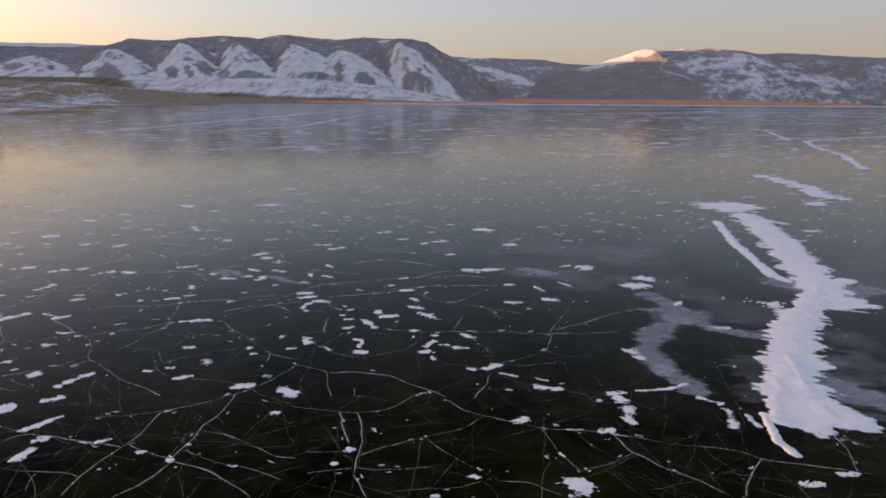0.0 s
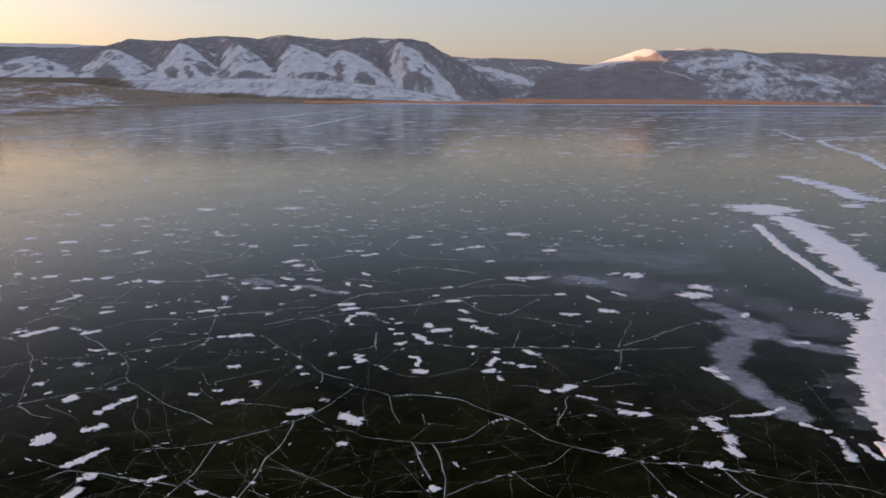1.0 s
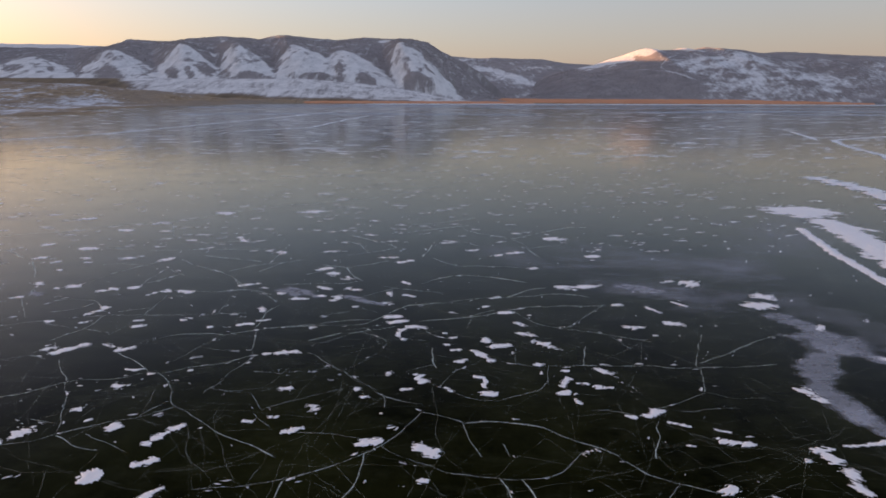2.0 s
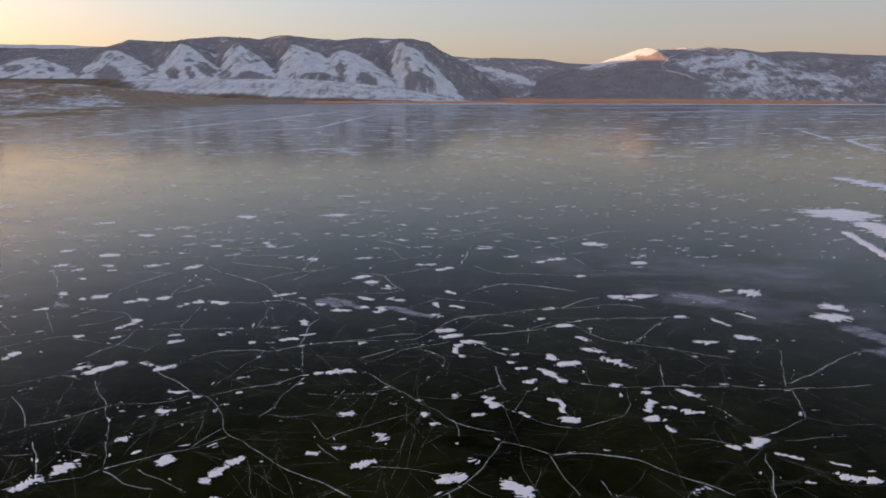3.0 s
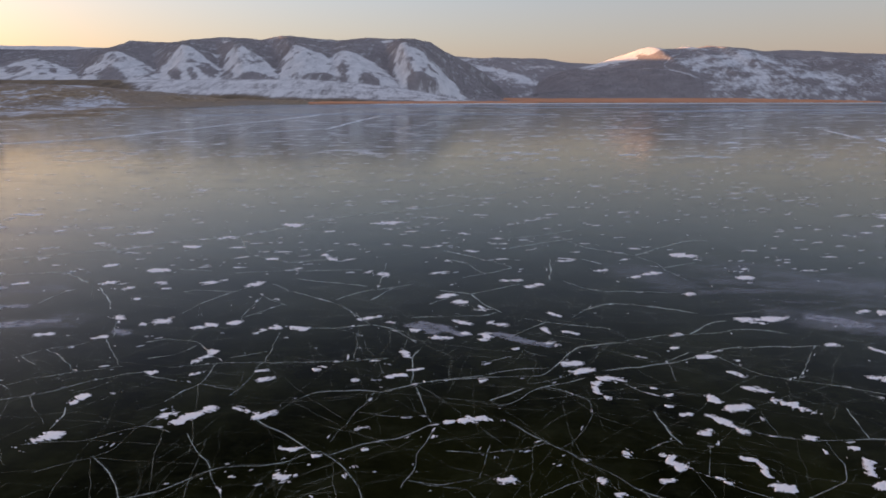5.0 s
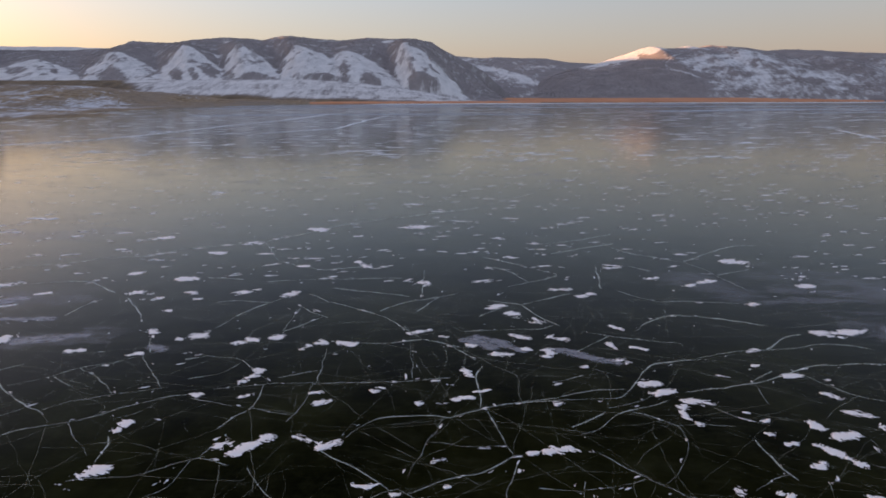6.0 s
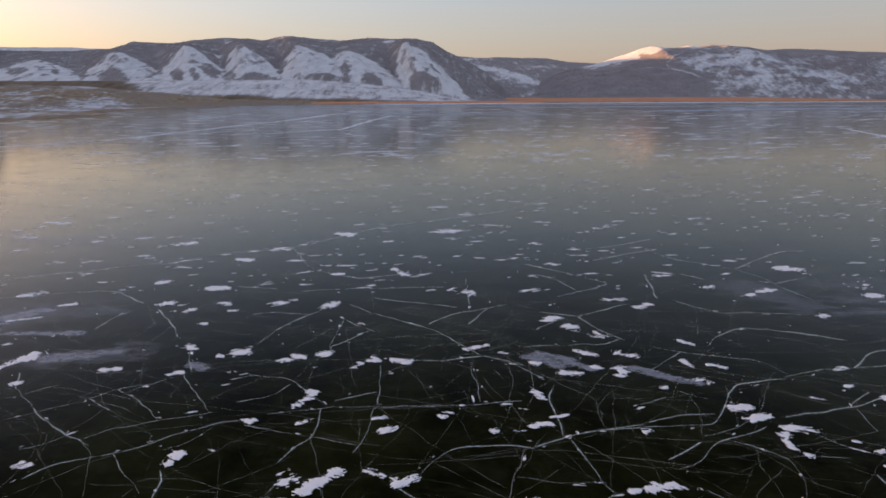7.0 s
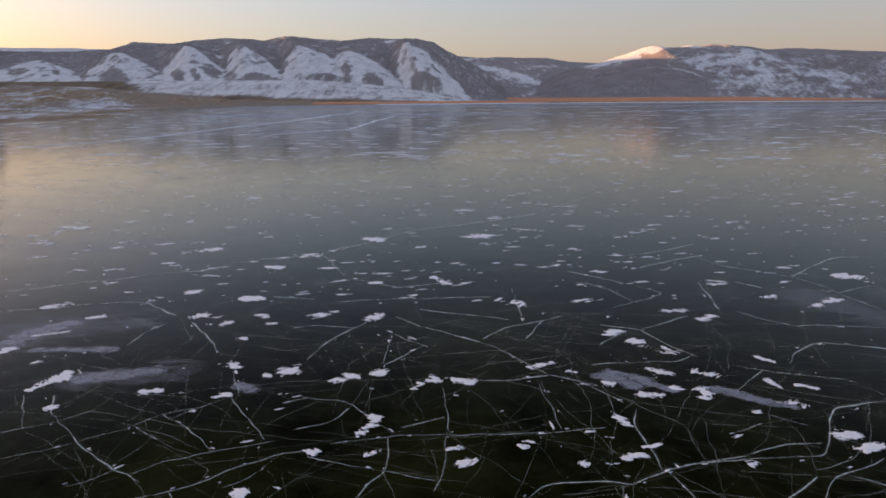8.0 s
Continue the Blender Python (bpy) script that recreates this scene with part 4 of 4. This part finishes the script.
crack([(-8.33, 29.69), (-7.50, 29.04), (-7.18, 28.35), (-7.48, 27.30), (-7.97, 26.42), (-8.67, 25.69)], "f")
crack([(-13.00, 24.17), (-12.13, 23.94), (-11.60, 24.08), (-11.06, 24.22)], "f")
crack([(-10.65, 25.90), (-11.06, 24.22)], "f")
crack([(-12.57, 23.98), (-11.35, 23.68)], "f")
crack([(-11.35, 23.68), (-10.75, 22.57)], "f")
crack([(-10.75, 22.57), (-9.86, 23.29), (-9.19, 23.74), (-8.33, 24.22)], "f")
crack([(-11.91, 25.57), (-10.79, 25.44)], "f")
crack([(-10.79, 25.44), (-9.85, 25.68), (-8.99, 26.05)], "f")
crack([(-6.21, 30.95), (-5.41, 31.14), (-4.56, 31.36), (-3.67, 31.60), (-2.79, 31.92), (-1.82, 32.43), (-0.80, 32.98), (0.10, 33.12), (1.01, 33.26), (1.92, 33.31), (3.19, 33.39)], "m")
crack([(-4.59, 33.77), (-2.99, 34.45), (-2.05, 34.63), (-1.17, 34.70), (-0.23, 34.89), (0.75, 35.18), (1.59, 35.08), (2.58, 34.59)], "f")
crack([(-1.61, 32.56), (-0.92, 31.22), (-0.42, 30.62), (0.17, 30.29), (0.76, 29.99), (1.42, 29.78), (2.02, 29.50), (2.57, 29.19), (3.12, 28.91), (3.66, 28.69), (3.98, 28.56)], "f")
crack([(0.52, 30.10), (3.01, 33.38)], "f")
crack([(-5.27, 27.93), (-5.26, 26.60), (-5.11, 25.90)], "m")
crack([(-6.45, 25.57), (-5.18, 26.24)], "f")
crack([(-2.79, 26.60), (-2.27, 26.34), (-1.71, 26.20), (-1.12, 26.12), (-0.51, 26.09), (0.12, 26.15), (0.75, 26.19), (1.37, 26.20), (2.00, 26.22), (2.76, 26.25)], "m")
crack([(0.86, 28.14), (0.37, 26.17)], "m")
crack([(-1.89, 27.93), (-2.17, 26.29)], "f")
crack([(-5.32, 24.65), (-4.91, 24.25), (-4.52, 23.89), (-4.13, 23.59), (-3.70, 23.39), (-3.21, 23.30)], "f")
crack([(-4.34, 25.90), (-4.99, 24.33)], "f")
crack([(-3.21, 23.30), (-1.92, 23.95), (-1.24, 24.58), (-0.88, 26.09)], "f")
crack([(-27.69, 27.80), (-27.41, 28.16), (-27.09, 28.53), (-26.23, 28.86)], "b")
crack([(-29.89, 31.72), (-28.75, 30.79), (-27.67, 30.03), (-26.79, 29.47)], "m")
crack([(-25.91, 29.01), (-24.30, 27.12)], "f")
crack([(-28.61, 29.15), (-28.18, 29.46), (-27.67, 30.03)], "f")
crack([(-27.23, 29.75), (-26.68, 30.33), (-26.16, 30.56), (-25.64, 30.80), (-25.09, 31.02), (-24.52, 31.23), (-23.83, 31.48)], "f")
crack([(-27.84, 33.02), (-26.79, 32.27), (-25.53, 30.85)], "f")
crack([(-24.15, 28.21), (-23.90, 27.38), (-23.81, 26.74)], "m")
crack([(-28.52, 32.13), (-27.84, 33.02)], "f")
crack([(-27.41, 32.71), (-26.76, 33.53), (-26.36, 33.95), (-25.85, 34.50)], "f")
crack([(-24.59, 29.14), (-23.86, 29.80), (-23.54, 30.67)], "f")
crack([(-26.06, 34.27), (-24.06, 31.40)], "f")
crack([(-21.10, 27.02), (-20.88, 27.92)], "m")
crack([(-14.28, 29.27), (-14.74, 27.89), (-14.98, 27.01), (-15.27, 26.07)], "f")
crack([(-14.74, 27.89), (-13.83, 27.65), (-13.27, 27.59), (-12.41, 27.54)], "f")
crack([(-21.10, 39.93), (-19.58, 38.43)], "f")
crack([(-19.91, 40.73), (-18.82, 39.96), (-17.76, 39.21), (-16.77, 38.29), (-15.93, 37.05), (-15.16, 35.82)], "m")
crack([(-21.21, 36.77), (-19.79, 38.63)], "f")
crack([(-18.05, 35.55), (-16.64, 35.41), (-15.16, 35.82)], "m")
crack([(-15.16, 35.82), (-13.64, 34.96)], "m")
crack([(-14.09, 35.09), (-13.12, 33.66)], "f")
crack([(-15.66, 35.42), (-15.41, 32.04)], "f")
crack([(-10.63, 40.24), (-10.00, 38.51), (-9.29, 37.33)], "m")
crack([(-6.33, 36.67), (-5.07, 37.97), (-3.97, 38.65), (-3.08, 38.55), (-2.27, 38.30), (-1.52, 37.95), (-0.86, 37.60), (-0.20, 37.27)], "m")
crack([(-8.41, 36.68), (-7.66, 36.29), (-6.93, 35.97), (-6.23, 35.73), (-5.52, 35.48), (-4.79, 35.23), (-4.36, 33.97)], "f")
crack([(-3.85, 31.55), (-2.38, 32.66)], "m")
crack([(-7.30, 28.78), (-6.44, 28.86), (-6.02, 28.77), (-5.48, 28.68)], "f")
crack([(-5.79, 30.07), (-5.39, 29.49), (-4.92, 29.04), (-4.48, 28.74)], "f")
crack([(-3.50, 31.66), (-3.79, 30.06)], "f")
crack([(-1.70, 34.65), (-0.31, 35.87), (0.63, 36.31)], "m")
crack([(-19.29, 22.52), (-18.12, 20.82)], "m")
crack([(-17.12, 22.57), (-16.50, 21.09)], "f")
crack([(-18.59, 20.08), (-18.17, 20.26), (-17.74, 20.42), (-17.30, 20.55), (-16.86, 20.73), (-16.50, 21.09)], "m")
crack([(-16.50, 21.09), (-15.81, 21.51), (-15.34, 21.78), (-14.84, 22.02), (-14.31, 22.21), (-13.62, 22.80)], "m")
crack([(-16.44, 20.99), (-15.29, 20.24), (-14.73, 20.14)], "m")
crack([(-17.93, 21.93), (-16.79, 21.65)], "f")
crack([(-19.70, 21.69), (-18.77, 21.78)], "f")
crack([(-15.62, 21.10), (-15.01, 20.72), (-14.45, 20.39), (-13.84, 20.09)], "f")
crack([(-14.52, 22.13), (-13.97, 23.29)], "f")
crack([(2.76, 26.25), (3.74, 25.97), (4.50, 26.03), (5.23, 26.06), (5.94, 26.08), (6.71, 26.18), (7.48, 26.28), (7.94, 26.34)], "m")
crack([(6.20, 29.50), (4.65, 26.04)], "m")
crack([(4.81, 26.05), (4.14, 23.98)], "m")
crack([(4.14, 23.98), (2.83, 23.11), (2.22, 22.78)], "m")
crack([(4.14, 23.98), (4.95, 23.56), (5.59, 23.56), (6.09, 23.56)], "f")
crack([(1.84, 22.01), (1.46, 20.80), (1.07, 19.86)], "m")
crack([(2.81, 22.62), (3.49, 22.72), (4.17, 22.83), (4.84, 22.95)], "f")
crack([(4.90, 26.41), (6.81, 27.70), (8.07, 28.66), (9.24, 29.35), (10.06, 29.52)], "m")
crack([(2.24, 29.38), (2.80, 27.84)], "f")
crack([(-3.17, 20.62), (-3.00, 19.85)], "f")
crack([(-5.60, 22.53), (-6.27, 21.13), (-6.87, 20.39), (-7.34, 19.88)], "m")
crack([(-4.23, 21.84), (-4.04, 20.74), (-3.77, 19.89)], "f")
crack([(-5.60, 22.53), (-4.23, 21.84)], "m")
crack([(-4.23, 21.84), (-3.21, 21.91), (-2.61, 21.82), (-2.06, 21.66), (-1.57, 21.42), (-1.18, 20.94), (-0.77, 20.59), (-0.36, 20.31), (0.09, 19.90)], "m")
crack([(-13.15, 22.52), (-12.18, 21.62), (-11.57, 21.13), (-10.98, 20.75), (-10.39, 20.47), (-9.62, 19.87)], "m")
crack([(-9.51, 21.25), (-8.92, 21.21), (-8.34, 21.13), (-7.76, 21.02), (-7.16, 20.83), (-6.77, 20.50)], "f")
crack([(-6.77, 20.50), (-6.06, 19.84)], "f")
crack([(-10.96, 22.36), (-10.17, 21.53)], "f")
crack([(0.09, 19.90), (0.84, 18.87), (1.51, 18.54), (2.13, 18.22), (2.76, 17.99), (3.42, 17.86), (4.09, 17.80), (4.73, 17.70), (5.38, 17.54), (5.95, 17.37), (6.52, 17.15), (7.10, 16.95), (7.68, 16.90), (8.26, 16.77), (8.77, 16.56), (9.21, 16.25), (9.70, 16.09), (10.20, 15.96), (10.71, 15.84), (11.21, 15.69), (11.87, 15.50)], "m")
crack([(3.01, 17.92), (3.46, 16.34), (3.88, 15.54)], "f")
crack([(-8.94, 18.84), (-8.19, 19.28), (-7.34, 19.88)], "m")
crack([(-8.94, 18.84), (-10.03, 18.48), (-10.76, 18.39), (-11.37, 18.32)], "f")
crack([(-9.19, 18.74), (-9.21, 17.41), (-9.34, 16.82)], "m")
crack([(-9.34, 16.82), (-9.62, 15.72), (-9.75, 14.96), (-9.79, 14.28)], "m")
crack([(-7.11, 20.11), (-7.13, 18.79), (-7.39, 18.02), (-7.44, 17.01), (-7.67, 15.95)], "m")
crack([(-6.06, 19.84), (-4.87, 19.25), (-4.13, 19.03), (-3.44, 18.90), (-2.76, 18.84), (-2.09, 18.95), (-1.46, 19.39), (-0.83, 20.18)], "f")
crack([(-7.67, 15.95), (-6.41, 15.39), (-5.62, 14.82), (-4.93, 14.25)], "m")
crack([(-7.64, 15.89), (-7.89, 15.05), (-8.12, 14.64), (-8.47, 14.25)], "m")
crack([(-7.67, 15.95), (-9.34, 16.82)], "m")
crack([(-9.37, 16.67), (-10.56, 16.94), (-11.31, 17.13), (-12.04, 17.26), (-12.70, 17.25), (-13.08, 16.87)], "m")
crack([(-13.75, 17.86), (-12.62, 17.33)], "f")
crack([(-7.54, 16.47), (-6.37, 15.88), (-5.67, 15.66), (-5.03, 15.40), (-4.26, 15.04)], "f")
crack([(-12.09, 15.42), (-11.48, 15.38), (-10.89, 15.34), (-10.32, 15.31), (-9.74, 15.10)], "f")
crack([(-11.00, 15.34), (-10.77, 14.34)], "f")
crack([(-7.41, 17.60), (-6.23, 17.19), (-5.43, 16.61), (-4.67, 16.20), (-4.14, 16.05)], "f")
crack([(-3.31, 18.88), (-2.79, 16.91)], "m")
crack([(-2.76, 18.84), (-2.37, 17.40), (-2.38, 16.46), (-2.36, 15.38)], "m")
crack([(-2.36, 15.38), (-1.90, 14.28)], "m")
crack([(-2.38, 16.23), (-1.52, 16.77)], "f")
crack([(-3.95, 16.43), (-2.89, 16.45)], "f")
crack([(-1.52, 16.77), (-0.67, 17.29), (-0.03, 17.50), (0.60, 17.83), (1.38, 18.60)], "f")
crack([(-3.71, 15.31), (-3.24, 15.42), (-2.46, 15.55)], "f")
crack([(-2.37, 15.59), (-1.38, 15.55), (-0.83, 15.63), (-0.18, 15.73)], "f")
crack([(-0.54, 17.33), (0.30, 16.25), (0.96, 15.62), (1.50, 15.11)], "f")
crack([(1.50, 15.11), (2.36, 14.99), (2.76, 14.69), (3.20, 14.44)], "f")
crack([(-1.48, 14.52), (-0.96, 14.62), (-0.44, 14.69), (0.07, 14.74), (0.61, 14.86), (1.40, 15.21)], "f")
crack([(5.25, 17.57), (5.53, 16.61), (5.93, 16.12), (6.32, 15.70), (6.72, 15.37), (7.11, 15.05), (7.50, 14.56)], "m")
crack([(3.88, 15.54), (4.75, 15.91), (5.61, 16.51)], "f")
crack([(7.88, 14.44), (8.31, 15.19), (9.21, 16.25)], "m")
crack([(11.95, 17.60), (11.89, 16.80), (11.50, 15.60)], "m")
crack([(1.84, 22.01), (0.64, 22.57), (-0.06, 22.69)], "f")
crack([(1.58, 24.73), (2.22, 22.78)], "f")
crack([(-32.12, 34.39), (-31.28, 33.14), (-29.89, 31.72)], "m")
crack([(-31.24, 30.62), (-30.77, 30.80), (-30.31, 30.99), (-29.88, 31.21), (-29.51, 31.41)], "f")
crack([(-29.51, 31.41), (-28.52, 32.13)], "f")
crack([(-27.84, 33.02), (-26.76, 33.53)], "f")
crack([(-32.18, 32.00), (-31.68, 32.20), (-30.87, 32.62)], "f")
crack([(-30.87, 32.62), (-30.06, 33.39)], "f")
crack([(-28.33, 32.26), (-27.25, 31.54)], "f")
crack([(-33.07, 34.40), (-31.58, 32.24)], "f")
crack([(-30.14, 41.51), (-28.64, 39.46), (-27.56, 37.68)], "m")
crack([(-26.77, 36.62), (-25.85, 34.50)], "m")
crack([(-22.76, 30.56), (-21.68, 30.21), (-20.74, 29.89)], "f")
crack([(-20.58, 29.93), (-19.11, 29.36)], "f")
crack([(-24.17, 33.72), (-23.43, 34.14)], "m")
crack([(-23.41, 32.03), (-22.44, 32.53), (-21.90, 33.42)], "f")
crack([(-20.28, 32.19), (-18.90, 32.84)], "f")
crack([(-12.02, 30.20), (-10.54, 30.64)], "b")
crack([(-10.43, 30.59), (-9.27, 31.13), (-8.11, 31.29)], "b")
crack([(-9.09, 29.87), (-7.82, 30.26)], "f")
crack([(-7.82, 30.26), (-7.00, 30.88)], "f")
crack([(-9.22, 29.56), (-10.52, 28.66)], "m")
crack([(-21.14, 42.13), (-19.91, 40.73)], "m")
crack([(-17.35, 39.32), (-16.19, 40.67), (-15.25, 41.15), (-14.28, 41.63), (-13.47, 42.02)], "m")
crack([(-24.16, 37.11), (-23.82, 38.49), (-23.31, 39.71), (-22.67, 40.82), (-21.69, 42.53)], "m")
crack([(-21.10, 39.93), (-21.21, 36.77)], "f")
crack([(-12.20, 40.91), (-10.63, 40.24)], "f")
crack([(-13.49, 36.73), (-12.69, 36.82), (-11.89, 36.90), (-11.09, 36.97), (-10.32, 37.00), (-9.40, 37.52)], "f")
crack([(-12.74, 38.65), (-11.21, 40.18)], "f")
crack([(-10.63, 40.24), (-8.82, 41.42), (-7.89, 41.95)], "f")
crack([(-9.32, 34.18), (-7.41, 36.17)], "f")
crack([(-5.53, 42.69), (-4.91, 41.63), (-3.79, 40.60)], "f")
crack([(-3.79, 40.60), (-2.39, 40.74), (-1.73, 40.64), (-1.08, 40.55), (-0.11, 40.41)], "f")
crack([(-8.87, 32.84), (-7.95, 32.14)], "f")
crack([(-7.53, 31.78), (-7.00, 30.88)], "f")
crack([(-10.37, 31.83), (-9.30, 32.32)], "f")
crack([(-39.77, 43.02), (-38.75, 43.27), (-37.71, 43.52), (-36.71, 43.87), (-35.68, 44.23), (-34.54, 44.38), (-33.50, 44.32)], "f")
crack([(-26.67, 53.96), (-25.38, 55.62), (-23.99, 57.45), (-22.50, 59.66), (-20.81, 61.37), (-18.99, 62.45), (-17.08, 63.66), (-15.08, 64.97), (-12.97, 66.35), (-10.62, 68.53), (-7.52, 73.43), (-4.89, 76.60)], "b")
crack([(-26.67, 53.96), (-24.47, 49.04), (-23.00, 47.67), (-21.66, 46.69), (-21.44, 46.53)], "f")
crack([(-12.04, 49.70), (-10.90, 48.66), (-9.83, 47.67), (-8.85, 46.58), (-7.95, 45.48), (-9.05, 44.49), (-10.46, 43.57), (-11.13, 43.13)], "f")
crack([(-15.59, 39.30), (-14.47, 41.53)], "f")
crack([(-41.94, 46.15), (-40.84, 46.52), (-39.77, 47.12), (-38.82, 47.80), (-37.60, 48.16), (-36.44, 48.71), (-35.36, 49.46), (-34.12, 49.83), (-32.81, 50.02), (-31.86, 51.59), (-30.65, 52.46), (-29.28, 52.98), (-27.87, 53.51), (-26.67, 53.96)], "b")
crack([(-33.50, 44.32), (-31.23, 42.27)], "m")
crack([(-31.69, 38.76), (-31.56, 40.35), (-31.13, 41.39)], "f")
crack([(-27.62, 45.13), (-25.26, 44.65)], "f")
crack([(-21.44, 46.53), (-19.09, 47.32)], "f")
crack([(-24.08, 44.26), (-22.91, 44.43), (-21.73, 44.61), (-20.55, 44.70), (-19.38, 44.75), (-18.18, 44.83), (-16.95, 44.94), (-16.53, 44.98)], "f")
crack([(-20.15, 43.10), (-18.38, 42.39), (-17.26, 42.05), (-16.20, 41.70), (-16.03, 41.64)], "f")
crack([(-15.46, 46.45), (-15.44, 41.05)], "f")
crack([(-25.44, 40.72), (-24.34, 40.95), (-22.80, 40.59)], "f")
crack([(-7.73, 50.21), (-6.30, 51.12), (-4.79, 52.08), (-3.17, 52.98), (-2.83, 53.17)], "m")
crack([(-7.54, 53.25), (-5.79, 53.99), (-3.88, 55.13), (-2.16, 56.31)], "f")
crack([(-11.64, 47.35), (-10.64, 46.29), (-9.76, 44.03)], "f")
crack([(-3.50, 52.80), (-2.61, 50.55), (-1.58, 49.68), (-0.60, 48.82), (0.21, 47.82), (0.75, 46.53), (0.87, 44.72), (1.15, 43.41), (1.32, 42.59)], "f")
crack([(-3.50, 47.28), (-2.51, 46.21)], "f")
crack([(0.03, 48.28), (4.49, 52.10), (6.48, 52.52)], "f")
crack([(0.86, 45.33), (3.27, 46.62)], "f")
crack([(-5.46, 47.27), (-6.23, 42.86)], "m")


def crack_web(count, seed):
    """Cracks that branch off older ones, curve away and end where they meet another."""
    rng = np.random.default_rng(seed)
    taken = {}
    starts = list(STEMS)
    for x, y, h in starts:
        taken[int(x / 0.45), int(y / 0.45)] = -1
    verts, faces, cover = [], [], []
    for i in range(count):
        if rng.random() < 0.4:
            x, y, h = starts.pop(int(rng.integers(len(starts))))
            h += rng.choice([-1, 1]) * rng.uniform(0.5, 1.5)
        else:
            y = 9 + 75 * rng.random() ** 1.25
            x, h = -8 + rng.uniform(-1, 1) * (20 + 0.75 * y), rng.uniform(0, 2 * math.pi)
        bend, path, age = rng.normal(0, 0.010), [(x, y)], 0
        reach = rng.exponential(16) + 3
        while age * 0.6 < reach:
            h += bend + rng.normal(0, 0.02)
            if rng.random() < 0.07:
                h += rng.normal(0, 0.45)
            x, y = x + 0.6 * math.cos(h), y + 0.6 * math.sin(h)
            path.append((x, y))
            cell = (int(x / 0.45), int(y / 0.45))
            if age > 3 and taken.get(cell, i) != i and rng.random() < 0.5:
                break
            taken.setdefault(cell, i)
            if 7 < y < 95 and age % 3 == 0:
                starts.append((x, y, h))
            age += 1
        if len(path) > 3:
            ribbon(path[::2] if len(path) > 6 else path, rng.uniform(0.010, 0.018), 0.0022 + 0.0003 * (i % 5), verts, faces, cover, i + 3000, 0.10)
            if rng.random() < 0.5:                     # many stay faint, deep in the ice
                for k in range(len(cover) - 1, -1, -1):
                    if k < MARK[0]:
                        break
                    cover[k] *= 0.45
            MARK[0] = len(cover)
    return mesh_of("hairline_cracks", verts, faces, HAIRLINE, attribute={"cover": cover})


MARK = [0]
part("hairline_cracks", crack_web(3600, 77), lake, "web of fine grey hairline cracks")["kind"] = "stuff"


# ---------- scattered flecks of snow ----------
def flecks(name, count, y0, y1, size, seed, label, growth=0.5, spread=0.78, stems=(), material=None, stretch=1.0, lean=0.7):
    rng = np.random.default_rng(seed)
    verts, faces, cover = [], [], []
    for _ in range(count):
        y = y0 * (y1 / y0) ** rng.random()
        x = -8 + rng.uniform(-1, 1) * (18 + spread * y)
        r = size * min(rng.lognormal(0, 0.5), 2.2) * (y / y0) ** growth
        turn, long = rng.normal(0.2, 0.4 if y < 45 else 0.2), rng.uniform(1.2, 3.2) * (1 if y < 36 else 0.55) * stretch
        if stems and rng.random() < 0.5:              # blown snow catches along the cracks
            x, y, turn = stems[int(rng.integers(len(stems)))]
            x, y, long, r = x + rng.normal(0, 0.15), y + rng.normal(0, 0.15), rng.uniform(2.5, 6), 0.6 * r
        c, s = math.cos(turn), math.sin(turn)
        for lobe in range(rng.integers(1, 4)):
            n_ = 12
            o = len(verts)
            lx, ly = x + lobe * rng.normal(0, 1.0) * r, y + lobe * rng.normal(0, 0.5) * r
            k_ = 1 if lobe == 0 else rng.uniform(0.3, 0.7)
            verts.append((lx, ly, 0.010 + 0.004 * lobe))
            cover.append(1.0)
            for k in range(n_):
                q = 2 * math.pi * k / n_
                rr = k_ * r * rng.uniform(0.3, 1.2)
                u, v = rr * long * math.cos(q) * 0.7, rr * math.sin(q) * lean
                verts.append((lx + u * c - v * s, ly + u * s + v * c, 0.004 + 0.002 * lobe))
                cover.append(0.1)
            faces += [(o, o + 1 + k, o + 1 + (k + 1) % n_) for k in range(n_)]
    return tagged(new(name, mesh_of(name, verts, faces, material or BLOWN, attribute={"cover": cover})), label, "snow", kind="stuff")


flecks("snow_flecks", 800, 12, 60, 0.04, 31, "many tiny flecks of blown snow strewn over the ice", stems=STEMS)
flecks("snow_flecks", 1700, 44, 150, 0.20, 32, "scattered small snow patches further out on the ice", 0.8, stretch=1.8, lean=0.52)
flecks("snow_flecks", 1700, 110, 600, 1.15, 33, "thin scattered streaks of snow on the far ice", 1.0, stretch=1.3, lean=0.52)
flecks("frost_streaks", 1300, 85, 520, 0.6, 34, "faint streaks of blown frost across the open ice", 1.0, material=STREAK, stretch=3.0)
